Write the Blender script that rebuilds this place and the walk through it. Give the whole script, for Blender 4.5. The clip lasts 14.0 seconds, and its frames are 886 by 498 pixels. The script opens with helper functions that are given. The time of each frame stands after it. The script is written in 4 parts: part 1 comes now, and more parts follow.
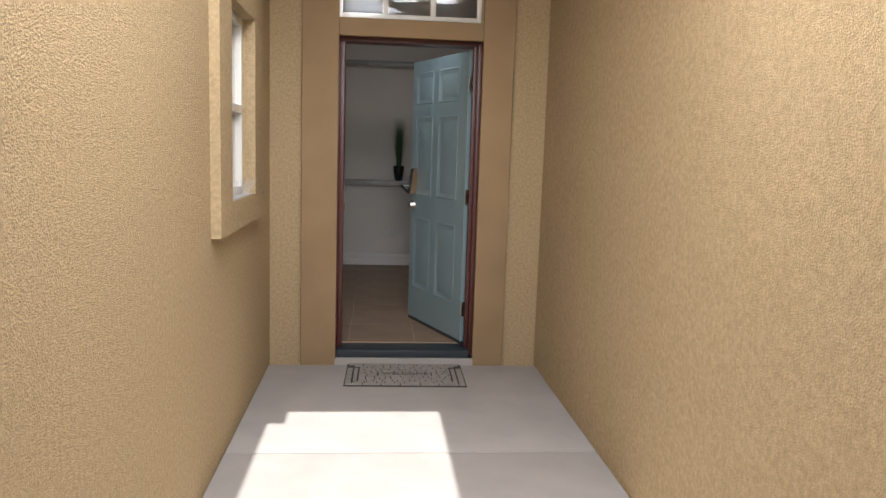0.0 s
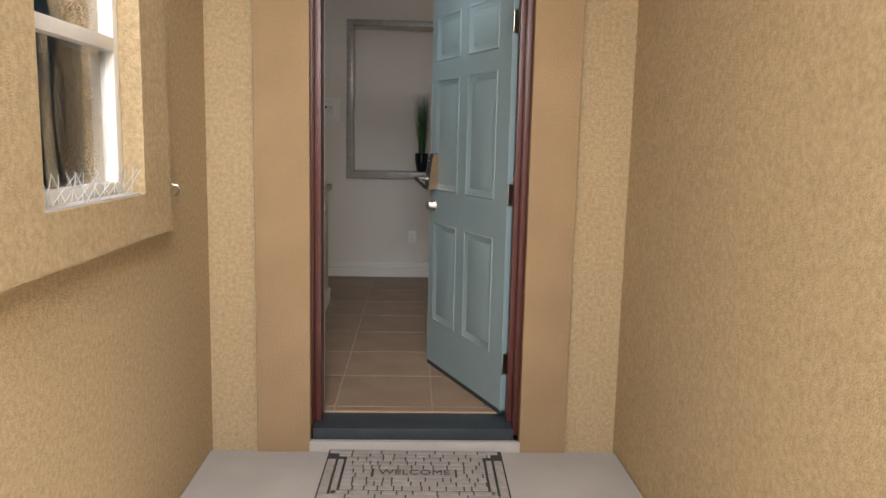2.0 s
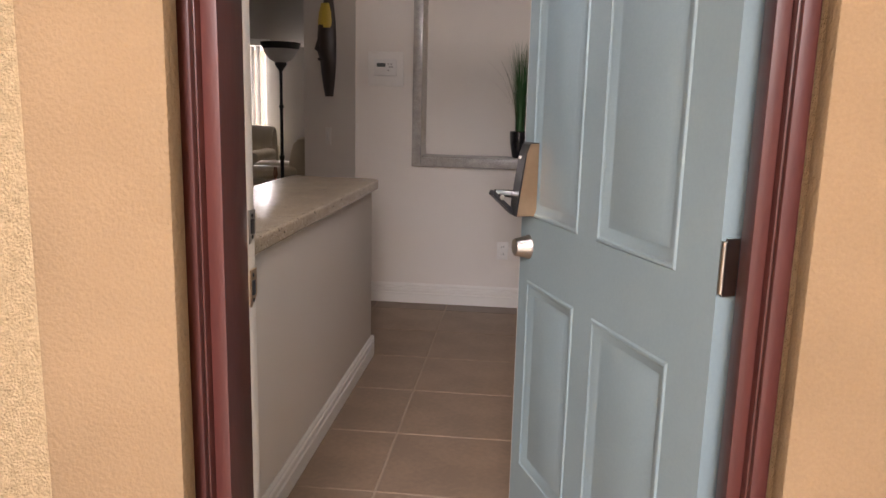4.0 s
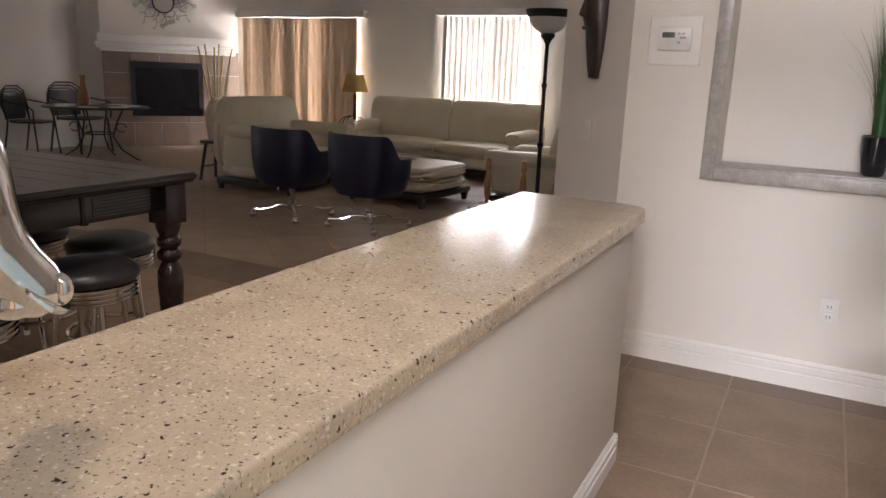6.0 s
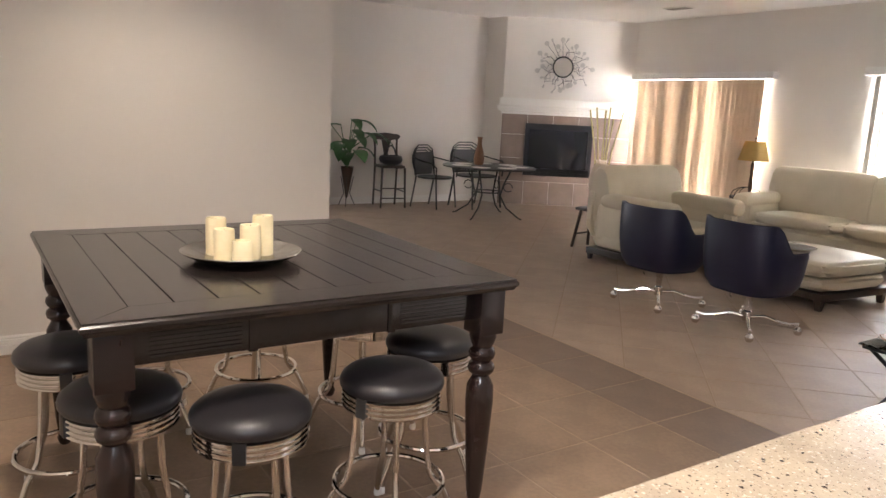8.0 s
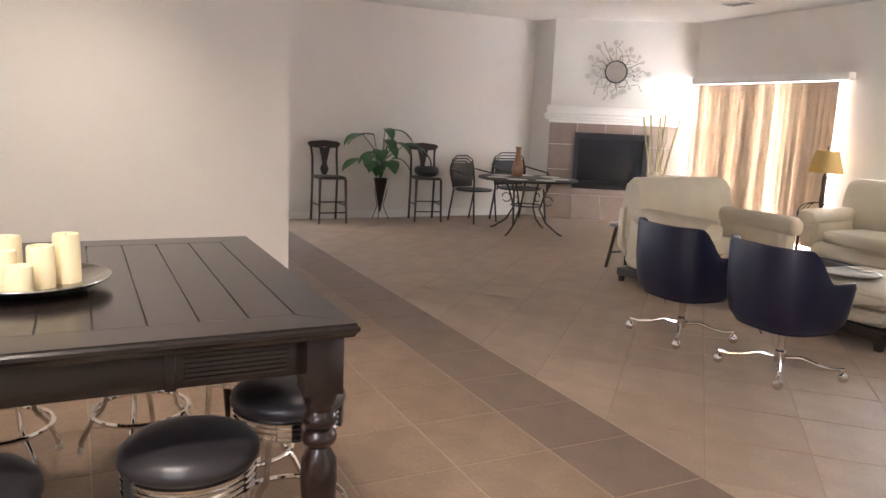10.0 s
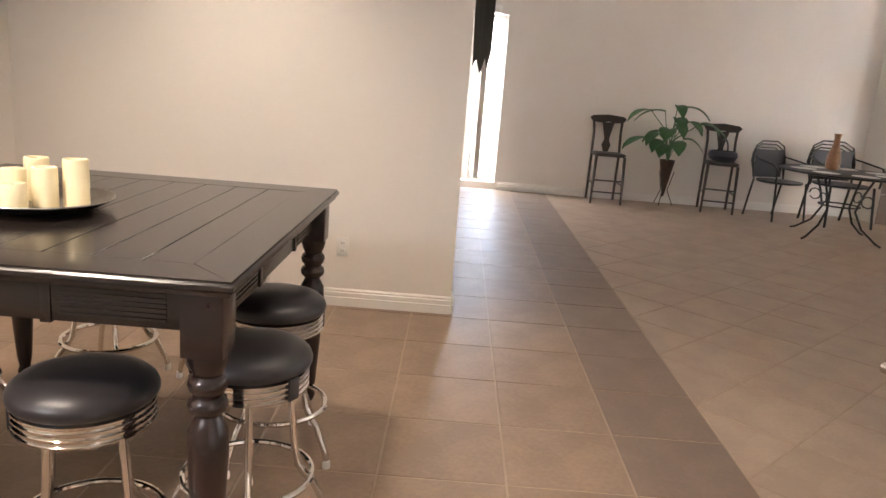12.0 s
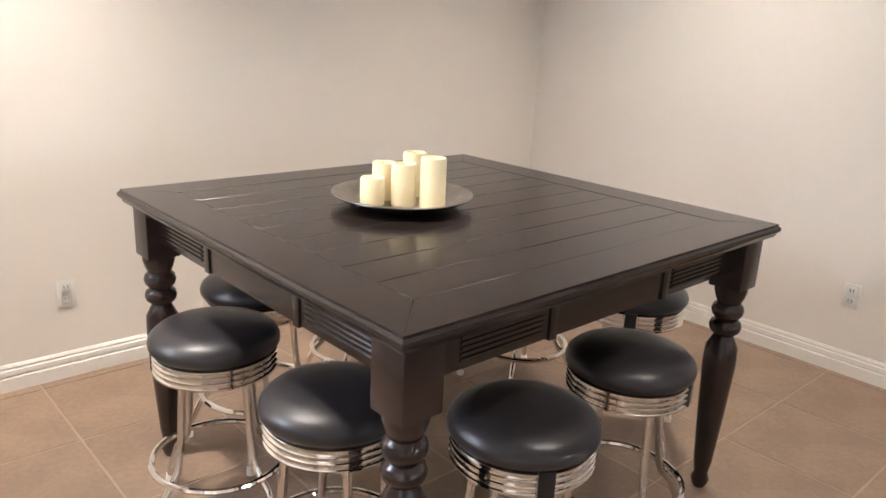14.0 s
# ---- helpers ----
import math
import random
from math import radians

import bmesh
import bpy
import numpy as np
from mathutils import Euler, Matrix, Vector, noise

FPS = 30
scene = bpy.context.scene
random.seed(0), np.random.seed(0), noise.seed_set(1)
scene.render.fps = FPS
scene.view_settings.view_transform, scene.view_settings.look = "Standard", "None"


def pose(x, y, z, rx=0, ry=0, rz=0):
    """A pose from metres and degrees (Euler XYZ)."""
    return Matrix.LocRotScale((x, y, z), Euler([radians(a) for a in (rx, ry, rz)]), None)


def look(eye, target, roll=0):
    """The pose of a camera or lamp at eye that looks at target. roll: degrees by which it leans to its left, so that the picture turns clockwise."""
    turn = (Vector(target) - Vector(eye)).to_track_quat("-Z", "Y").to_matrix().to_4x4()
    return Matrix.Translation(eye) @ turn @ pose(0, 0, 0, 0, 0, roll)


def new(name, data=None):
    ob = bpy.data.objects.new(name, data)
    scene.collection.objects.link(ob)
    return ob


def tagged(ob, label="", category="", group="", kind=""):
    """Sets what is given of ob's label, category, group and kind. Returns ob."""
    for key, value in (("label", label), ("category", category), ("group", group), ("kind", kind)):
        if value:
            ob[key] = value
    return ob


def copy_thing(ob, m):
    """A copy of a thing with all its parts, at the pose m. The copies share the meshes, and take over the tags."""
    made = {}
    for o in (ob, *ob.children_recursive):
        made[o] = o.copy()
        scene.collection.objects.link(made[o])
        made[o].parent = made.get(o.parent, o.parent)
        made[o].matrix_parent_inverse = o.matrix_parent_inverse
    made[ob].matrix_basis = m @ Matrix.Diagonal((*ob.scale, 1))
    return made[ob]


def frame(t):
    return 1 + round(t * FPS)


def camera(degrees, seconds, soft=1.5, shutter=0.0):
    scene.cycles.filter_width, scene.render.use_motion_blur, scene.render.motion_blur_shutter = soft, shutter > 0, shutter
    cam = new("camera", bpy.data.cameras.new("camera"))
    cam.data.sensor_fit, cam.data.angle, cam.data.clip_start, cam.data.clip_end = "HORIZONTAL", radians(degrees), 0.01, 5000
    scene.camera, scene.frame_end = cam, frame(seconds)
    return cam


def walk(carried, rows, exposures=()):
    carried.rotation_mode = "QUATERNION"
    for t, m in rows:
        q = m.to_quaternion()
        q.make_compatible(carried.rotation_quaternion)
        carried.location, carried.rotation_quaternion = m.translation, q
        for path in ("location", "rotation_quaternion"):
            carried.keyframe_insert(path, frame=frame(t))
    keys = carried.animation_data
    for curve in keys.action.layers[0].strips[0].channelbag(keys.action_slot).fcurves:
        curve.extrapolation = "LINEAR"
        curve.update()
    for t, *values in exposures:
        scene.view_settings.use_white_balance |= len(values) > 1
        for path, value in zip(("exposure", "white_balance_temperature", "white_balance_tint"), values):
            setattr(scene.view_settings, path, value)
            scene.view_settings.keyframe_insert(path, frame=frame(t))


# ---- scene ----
cam = camera(61.8, 14.0)
PATH = [
    (0, (0.253, -4.98, 1.365), (0.435, -3.005, 1.102), 1.8),
    (0.5, (0.302, -4.658, 1.349), (0.455, -2.681, 1.094), 1.2),
    (1, (0.349, -4.245, 1.369), (0.489, -2.268, 1.103), 1.1),
    (1.5, (0.393, -3.779, 1.344), (0.501, -1.802, 1.066), 1.0),
    (2, (0.435, -3.221, 1.285), (0.518, -1.243, 0.998), 1.3),
    (4.5, (0.522, -0.708, 1.317), (0.209, 1.227, 0.92), 1.8),
    (5, (0.5, -0.355, 1.329), (0.048, 1.547, 0.905), 2.3),
    (5.5, (0.415, -0.065, 1.32), (-0.221, 1.778, 0.872), 2.2),
    (6, (0.306, 0.112, 1.363), (-0.569, 1.85, 0.901), 2.3),
    (6.5, (0.255, 0.276, 1.371), (-0.903, 1.838, 0.902), 2.3),
    (7, (0.236, 0.45, 1.453), (-1.157, 1.814, 1.004), 2.6),
    (7.5, (0.183, 0.544, 1.488), (-1.375, 1.729, 1.075), 2.8),
    (8, (0.047, 0.688, 1.514), (-1.595, 1.769, 1.144), 2.8),
    (8.5, (-0.059, 0.853, 1.515), (-1.721, 1.912, 1.176), 2.5),
    (9, (-0.161, 1.071, 1.512), (-1.796, 2.176, 1.184), 2.1),
    (10.25, (-0.14, 1.86, 1.475), (-1.95, 2.68, 1.12), 2.5),
    (11.5, (-0.146, 2.645, 1.455), (-2.026, 3.196, 1.053), 3.7),
    (12, (-0.340, 2.825, 1.423), (-2.289, 2.808, 0.974), 4.4),
    (12.5, (-0.508, 2.899, 1.427), (-2.354, 2.319, 0.917), 4.1),
    (13, (-0.64, 3.06, 1.435), (-2.234, 1.995, 0.862), 3.9),
    (13.5, (-0.868, 3.192, 1.452), (-2.196, 1.839, 0.815), 3.5),
    (14, (-1.188, 3.269, 1.459), (-2.484, 1.857, 0.888), 2.8),
]
EXPO = [(0.0, 0.45, 6200, 11), (1.0, 0.6, 6300, 11), (2.2, 1.15, 6500, 11), (3.3, 1.45, 6600, 17), (4.4, 1.9, 6800, 26), (5.0, 2.1, 6800, 28), (5.5, 2.5, 6500, 23), (6.5, 3.0, 6400, 16), (7.5, 3.75, 6400, 15), (9.0, 4.4, 5900, 15), (11.5, 4.5, 6500, 17), (12.5, 4.65, 6300, 13), (14.0, 4.7, 5800, 12)]
walk(cam, [(t, look(e, g, r)) for t, e, g, r in PATH], EXPO)

# ---- light ----
world = bpy.data.worlds.new("sky")
scene.world = world
world.use_nodes = True
wn = world.node_tree.nodes
sky = wn.new("ShaderNodeTexSky")
sky.sky_type = "NISHITA"
sky.sun_disc = False
sky.sun_elevation = radians(70)
sky.sun_rotation = radians(180)
wn["Background"].inputs["Strength"].default_value = 0.15
world.node_tree.links.new(sky.outputs[0], wn["Background"].inputs[0])


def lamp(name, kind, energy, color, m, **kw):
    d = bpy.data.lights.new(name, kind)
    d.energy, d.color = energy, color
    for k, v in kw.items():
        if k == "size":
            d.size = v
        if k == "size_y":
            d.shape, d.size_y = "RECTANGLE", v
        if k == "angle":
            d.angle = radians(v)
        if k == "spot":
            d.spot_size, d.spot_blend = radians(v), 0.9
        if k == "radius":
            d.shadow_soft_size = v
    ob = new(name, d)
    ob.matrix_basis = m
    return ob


lamp("sun", "SUN", 5.0, (1, .95, .86), look((0, -3.64, 10), (0, 0, 0)), angle=0.6)
DAY = (0.95, 0.98, 1)
lamp("daylight_patio", "AREA", 78, DAY, look((-7.45, 10.2, 1.1), (-7.45, 9, 1.1)), size=2.1, size_y=2.0)
lamp("daylight_window", "AREA", 19, DAY, look((-4.12, 10.2, 1.5), (-4.12, 9, 1.5)), size=1.4, size_y=1.25)
lamp("daylight_side", "AREA", 7, DAY, look((-10.44, 2.75, 1.2), (-9, 2.75, 1.2)), size=1.1, size_y=1.9)
lamp("daylight_transom", "AREA", 4.2, (.93, .96, 1), look((.45, .125, 2.38), (.2, 1.1, 1.75)), size=.84, size_y=.30)
# Added fill, not a real source: lifts the porch and sends light into the hall.
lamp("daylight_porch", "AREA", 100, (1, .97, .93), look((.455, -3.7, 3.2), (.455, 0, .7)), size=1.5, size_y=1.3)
WARM = (1, 0.86, 0.68)
# The third entry is an added fill spot with no known fitting behind it.
CANS = [(-3.75, 1.6, 8), (-1.45, 1.0, 14), (-2.7, 3.2, 5)]
for cx, cy, power in CANS:
    lamp("downlight_bulb", "SPOT", power, WARM, look((cx, cy, 3.0), (cx, cy, 0)), spot=105, radius=0.05)

# ---- materials ----


def mat(name, base, base2=None, rough=0.6, metal=0.0, scale=6, detail=60, bump=0.0, bscale=80, spec=0.5, rnd=0.0, coat=0.0, stretch=None, dist=0.003):
    m = bpy.data.materials.new(name)
    m.use_nodes = True
    n, l = m.node_tree.nodes, m.node_tree.links
    b = n["Principled BSDF"]
    b.inputs["Roughness"].default_value = rough
    b.inputs["Metallic"].default_value = metal
    b.inputs["Specular IOR Level"].default_value = spec
    b.inputs["Coat Weight"].default_value = coat
    b.inputs["Coat Roughness"].default_value = 0.12
    tc = n.new("ShaderNodeTexCoord")
    mp = n.new("ShaderNodeMapping")
    l.new(tc.outputs["Object"], mp.inputs[0])
    if stretch:
        mp.inputs["Scale"].default_value = stretch
    base2 = base2 or tuple(c * 0.8 for c in base)
    n1, n2 = n.new("ShaderNodeTexNoise"), n.new("ShaderNodeTexNoise")
    n1.inputs["Scale"].default_value, n1.inputs["Detail"].default_value = scale, 5
    n2.inputs["Scale"].default_value, n2.inputs["Detail"].default_value = detail, 3
    for q in (n1, n2):
        l.new(mp.outputs[0], q.inputs["Vector"])
    ad = n.new("ShaderNodeMath")
    ad.operation = "MULTIPLY_ADD"
    l.new(n2.outputs["Fac"], ad.inputs[0])
    ad.inputs[1].default_value = 0.5
    l.new(n1.outputs["Fac"], ad.inputs[2])
    ramp = n.new("ShaderNodeMapRange")
    ramp.inputs["From Min"].default_value, ramp.inputs["From Max"].default_value = 0.5, 1.0
    l.new(ad.outputs[0], ramp.inputs["Value"])
    fac = ramp.outputs[0]
    if rnd:
        oi = n.new("ShaderNodeObjectInfo")
        mm = n.new("ShaderNodeMath")
        mm.operation = "MULTIPLY_ADD"
        l.new(oi.outputs["Random"], mm.inputs[0])
        mm.inputs[1].default_value = rnd
        l.new(fac, mm.inputs[2])
        fac = mm.outputs[0]
    mx = n.new("ShaderNodeMix")
    mx.data_type = "RGBA"
    mx.inputs["A"].default_value, mx.inputs["B"].default_value = (*base, 1), (*base2, 1)
    l.new(fac, mx.inputs["Factor"])
    l.new(mx.outputs["Result"], b.inputs["Base Color"])
    if bump:
        n3 = n.new("ShaderNodeTexNoise")
        n3.inputs["Scale"].default_value, n3.inputs["Detail"].default_value = bscale, 4
        l.new(mp.outputs[0], n3.inputs["Vector"])
        bp = n.new("ShaderNodeBump")
        bp.inputs["Strength"].default_value, bp.inputs["Distance"].default_value = bump, dist
        l.new(n3.outputs["Fac"], bp.inputs["Height"])
        l.new(bp.outputs[0], b.inputs["Normal"])
    return m


def granite():
    m = mat("granite", (.58, .48, .35), (.44, .36, .27), rough=.22, scale=9, detail=90, spec=.28)
    n, l = m.node_tree.nodes, m.node_tree.links
    b = n["Principled BSDF"]
    tc = n.new("ShaderNodeTexCoord")
    prev = b.inputs["Base Color"].links[0].from_socket
    for sc, lo, hi, col in ((75, .655, .685, (.06, .045, .035)), (170, .62, .68, (.24, .18, .13)), (120, .60, .70, (.70, .62, .50))):
        q = n.new("ShaderNodeTexNoise")
        q.inputs["Scale"].default_value, q.inputs["Detail"].default_value = sc, 2
        l.new(tc.outputs["Object"], q.inputs["Vector"])
        r = n.new("ShaderNodeMapRange")
        r.inputs["From Min"].default_value, r.inputs["From Max"].default_value = lo, hi
        l.new(q.outputs["Fac"], r.inputs["Value"])
        x = n.new("ShaderNodeMix")
        x.data_type = "RGBA"
        l.new(r.outputs[0], x.inputs["Factor"])
        l.new(prev, x.inputs["A"])
        x.inputs["B"].default_value = (*col, 1)
        prev = x.outputs["Result"]
    l.new(prev, b.inputs["Base Color"])
    return m


def glass(name, color=(1, 1, 1)):
    m = bpy.data.materials.new(name)
    m.use_nodes = True
    b = m.node_tree.nodes["Principled BSDF"]
    b.inputs["Transmission Weight"].default_value = 1
    b.inputs["Roughness"].default_value = 0.01
    b.inputs["IOR"].default_value = 1.45
    b.inputs["Base Color"].default_value = (*color, 1)
    return m


def slat_cloth(name, col, trans, mixf=.03):
    m = mat(name, col, tuple(c * .85 for c in col), rough=.8, scale=4, detail=150, rnd=.4)
    n, l = m.node_tree.nodes, m.node_tree.links
    tr = n.new("ShaderNodeBsdfTranslucent")
    tr.inputs["Color"].default_value = (*trans, 1)
    mx = n.new("ShaderNodeMixShader")
    mx.inputs[0].default_value = mixf
    l.new(n["Principled BSDF"].outputs[0], mx.inputs[1])
    l.new(tr.outputs[0], mx.inputs[2])
    l.new(mx.outputs[0], n["Material Output"].inputs[0])
    return m


M = dict(
    stucco=mat("stucco", (.62, .475, .285), (.43, .325, .19), rough=.95, scale=60, detail=200, bump=1.0, bscale=190, spec=.15, dist=.012),
    stucco_trim=mat("stucco_trim", (.36, .25, .145), (.29, .2, .115), rough=.95, scale=3, detail=160, bump=.7, bscale=120, spec=.15, dist=.006),
    concrete=mat("concrete", (.42, .40, .385), (.34, .325, .31), rough=.9, scale=3, detail=120, bump=.25, bscale=160),
    earth=mat("earth", (.30, .26, .21), (.24, .2, .16), rough=1, scale=.6, detail=20, bump=.3, bscale=30),
    paint=mat("wall_paint", (.76, .71, .65), (.73, .68, .62), rough=.85, scale=1.5, detail=200, bump=.12, bscale=260, spec=.3),
    ceiling=mat("ceiling_paint", (.80, .77, .73), (.77, .74, .70), rough=.95, scale=2, detail=150, bump=.3, bscale=120, spec=.2),
    white=mat("white_trim", (.80, .77, .72), (.76, .73, .68), rough=.45, scale=3, detail=90, bump=.05),
    vinyl=mat("white_vinyl", (.78, .77, .74), (.70, .68, .64), rough=.35, scale=5, detail=90),
    door=mat("door_paint", (.27, .36, .385), (.24, .325, .35), rough=.42, scale=4, detail=120, bump=.12, bscale=140),
    redwood=mat("oxblood_paint", (.105, .028, .022), (.07, .02, .017), rough=.4, scale=6, detail=90, bump=.15, bscale=60, stretch=(1, 1, .2)),
    tile=mat("floor_tile", (.34, .235, .16), (.23, .162, .112), rough=.5, scale=4.5, detail=45, bump=.12, bscale=25, rnd=.35, spec=.45),
    tile_dark=mat("floor_tile_band", (.24, .172, .126), (.18, .13, .097), rough=.5, scale=4.5, detail=45, bump=.12, bscale=25, rnd=.3),
    tile_diag=mat("floor_tile_living", (.45, .34, .25), (.35, .26, .19), rough=.5, scale=4.0, detail=45, bump=.12, bscale=25, rnd=.35),
    grout=mat("grout", (.40, .31, .23), (.34, .26, .19), rough=.95, scale=8, detail=90),
    granite=granite(),
    stone_trim=mat("grey_stone_trim", (.42, .39, .35), (.27, .25, .23), rough=.3, scale=30, detail=120),
    wood=mat("espresso_wood", (.019, .012, .010), (.011, .008, .007), rough=.25, scale=5, detail=60, bump=.12, bscale=40, stretch=(.25, 3, 3), coat=.15),
    wood_leg=mat("espresso_turned_wood", (.014, .010, .010), (.03, .013, .010), rough=.26, scale=9, detail=50, coat=.1),
    darkwood=mat("dark_wood", (.025, .017, .013), (.04, .025, .018), rough=.4, scale=8, detail=60),
    chrome=mat("chrome", (.78, .76, .73), (.70, .68, .66), rough=.09, metal=1, scale=6),
    brushed=mat("brushed_nickel", (.58, .55, .50), (.50, .47, .43), rough=.28, metal=1, scale=20),
    copper=mat("satin_bronze", (.62, .43, .28), (.55, .37, .24), rough=.32, metal=1),
    vinylseat=mat("black_vinyl", (.018, .016, .018), (.026, .023, .025), rough=.36, scale=5, detail=150, bump=.12, bscale=220),
    navy=mat("navy_leather", (.006, .007, .027), (.010, .011, .036), rough=.42, scale=5, detail=160, bump=.1, bscale=200),
    cream=mat("cream_leather", (.66, .58, .43), (.58, .50, .36), rough=.42, scale=3, detail=120, bump=.2, bscale=150),
    iron=mat("black_iron", (.018, .017, .017), (.03, .028, .027), rough=.45, metal=.4, scale=12),
    black=mat("black_plastic", (.012, .012, .014), (.02, .02, .022), rough=.3),
    screen=mat("fire_glass", (.008, .009, .012), (.012, .013, .017), rough=.12, coat=.4),
    wax=mat("candle_wax", (.84, .74, .50), (.80, .68, .42), rough=.5, scale=20),
    tray=mat("pewter_tray", (.56, .54, .50), (.42, .40, .37), rough=.25, metal=1, scale=30, detail=120),
    leaf=mat("leaf_green", (.035, .10, .03), (.06, .15, .05), rough=.45, scale=12, detail=60),
    grass_green=mat("grass_green", (.03, .13, .035), (.02, .08, .02), rough=.5, scale=12, detail=60),
    grass_tip=mat("grass_tip", (.12, .11, .05), (.08, .07, .03), rough=.6),
    bamboo=mat("bamboo_stick", (.42, .36, .14), (.30, .27, .1), rough=.5, scale=10),
    ceramic=mat("cream_ceramic", (.62, .55, .42), (.52, .45, .33), rough=.35),
    vase_brown=mat("amber_mosaic", (.33, .15, .06), (.18, .08, .035), rough=.3, scale=45, detail=120),
    bronze_pot=mat("dark_bronze", (.07, .04, .025), (.04, .022, .015), rough=.3, metal=.6),
    shade=slat_cloth("amber_shade", (.62, .42, .15), (.7, .45, .14), .3),
    frost=mat("frosted_glass", (.72, .70, .66), (.66, .64, .6), rough=.5),
    fp_tile=mat("fireplace_tile", (.27, .20, .16), (.21, .155, .12), rough=.4, scale=5, detail=50, rnd=.3),
    mat_stone=mat("mat_grey", (.36, .33, .31), (.27, .25, .24), rough=.95, scale=20, detail=150, rnd=.5, bump=.3, bscale=300),
    rubber=mat("mat_rubber", (.03, .03, .032), (.045, .045, .045), rough=.8, scale=20),
    threshold=mat("dark_threshold", (.035, .045, .06), (.05, .06, .07), rough=.4, metal=.3),
    slat_tan=slat_cloth("tan_blind_cloth", (.68, .54, .40), (.84, .62, .42), .026),
    slat_white=slat_cloth("white_blind_cloth", (.70, .66, .60), (.80, .76, .70), .009),
    blockwall=mat("tan_block", (.45, .30, .2), (.38, .25, .16), rough=.95, scale=5, detail=60),
    glass=glass("clear_glass"),
    green_glass=glass("table_glass", (.85, .95, .92)),
    mirror=mat("mirror", (.85, .84, .82), (.82, .81, .79), rough=.03, metal=1),
    ink=mat("dark_ink", (.03, .03, .035), (.05, .05, .05), rough=.6),
    lcd=mat("grey_lcd", (.10, .12, .11), (.08, .09, .085), rough=.25),
    spike=mat("clear_spike", (.60, .60, .60), (.5, .5, .5), rough=.3),
    yellow=mat("yellow_paint", (.62, .45, .06), (.5, .35, .05), rough=.5),
    darkcurtain=mat("grey_curtain", (.07, .065, .058), (.045, .042, .038), rough=.9, stretch=(1, 8, .2)),
)

# ---- mesh tools ----


def addbox(bm, x0, y0, z0, x1, y1, z1):
    v = [bm.verts.new((x, y, z)) for z in (z0, z1) for x, y in ((x0, y0), (x1, y0), (x1, y1), (x0, y1))]
    for f in ((3, 2, 1, 0), (4, 5, 6, 7), (0, 1, 5, 4), (1, 2, 6, 5), (2, 3, 7, 6), (3, 0, 4, 7)):
        bm.faces.new([v[i] for i in f])
    return bm


def box(x0, y0, z0, x1, y1, z1, bev=0.0, seg=2):
    bm = addbox(bmesh.new(), min(x0, x1), min(y0, y1), min(z0, z1), max(x0, x1), max(y0, y1), max(z0, z1))
    if bev:
        bmesh.ops.bevel(bm, geom=list(bm.edges), offset=bev, segments=seg, affect="EDGES", profile=.6)
    return bm


def lathe(prof, n=24, bm=None, cx=0, cy=0):
    bm = bm or bmesh.new()
    rings = [[bm.verts.new((cx + max(r, 1e-4) * math.cos(2 * math.pi * i / n), cy + max(r, 1e-4) * math.sin(2 * math.pi * i / n), z)) for i in range(n)] for r, z in prof]
    for a, b in zip(rings, rings[1:]):
        for i in range(n):
            bm.faces.new((a[i], a[(i + 1) % n], b[(i + 1) % n], b[i]))
    bm.faces.new(rings[0][::-1])
    bm.faces.new(rings[-1])
    return bm


def loft(sections, bm=None):
    """Closed rings of equal length, joined in order and capped."""
    bm = bm or bmesh.new()
    rings = [[bm.verts.new(p) for p in s] for s in sections]
    n = len(rings[0])
    for a, b in zip(rings, rings[1:]):
        for i in range(n):
            bm.faces.new((a[i], a[(i + 1) % n], b[(i + 1) % n], b[i]))
    bm.faces.new(rings[0][::-1])
    bm.faces.new(rings[-1])
    return bm


def tube(pts, r, n=8, bm=None, closed=False):
    pts = [Vector(p) for p in pts]
    rad = r if isinstance(r, (list, tuple)) else [r] * len(pts)
    bm = bm or bmesh.new()
    rings, up, k = [], None, len(pts)
    for i, p in enumerate(pts):
        a = pts[(i - 1) % k] if closed or i else p
        b = pts[(i + 1) % k] if closed or i < k - 1 else p
        d = (b - a).normalized()
        if up is None:
            up = d.orthogonal().normalized()
        up = (up - d * up.dot(d)).normalized()
        s = d.cross(up)
        rings.append([bm.verts.new(p + (up * math.cos(q) + s * math.sin(q)) * rad[i]) for q in (2 * math.pi * j / n for j in range(n))])
    pairs = list(zip(rings, rings[1:])) + ([(rings[-1], rings[0])] if closed else [])
    for a, b in pairs:
        for i in range(n):
            bm.faces.new((a[i], a[(i + 1) % n], b[(i + 1) % n], b[i]))
    if not closed:
        bm.faces.new(rings[0][::-1])
        bm.faces.new(rings[-1])
    return bm


def circle(r, z, n=28, cx=0, cy=0):
    return [(cx + r * math.cos(2 * math.pi * i / n), cy + r * math.sin(2 * math.pi * i / n), z) for i in range(n)]


def mesh_of(name, bm, material, smooth=True):
    me = bpy.data.meshes.new(name)
    bmesh.ops.recalc_face_normals(bm, faces=bm.faces)
    bm.to_mesh(me)
    bm.free()
    me.materials.append(material)
    if smooth:
        me.polygons.foreach_set("use_smooth", [True] * len(me.polygons))
        me.set_sharp_from_angle(angle=radians(38))
    return me


def part(name, bm, material, parent, label="", m=None):
    ob = new(name, bm if isinstance(bm, bpy.types.Mesh) else mesh_of(name, bm, material))
    ob.parent = parent
    if m is not None:
        ob.matrix_basis = m
    return tagged(ob, label) if label else ob


def thing(name, label, category, m=None, group="", kind=""):
    ob = new(name)
    ob.empty_display_size = .1
    if m is not None:
        ob.matrix_basis = m
    return tagged(ob, label, category, group, kind)


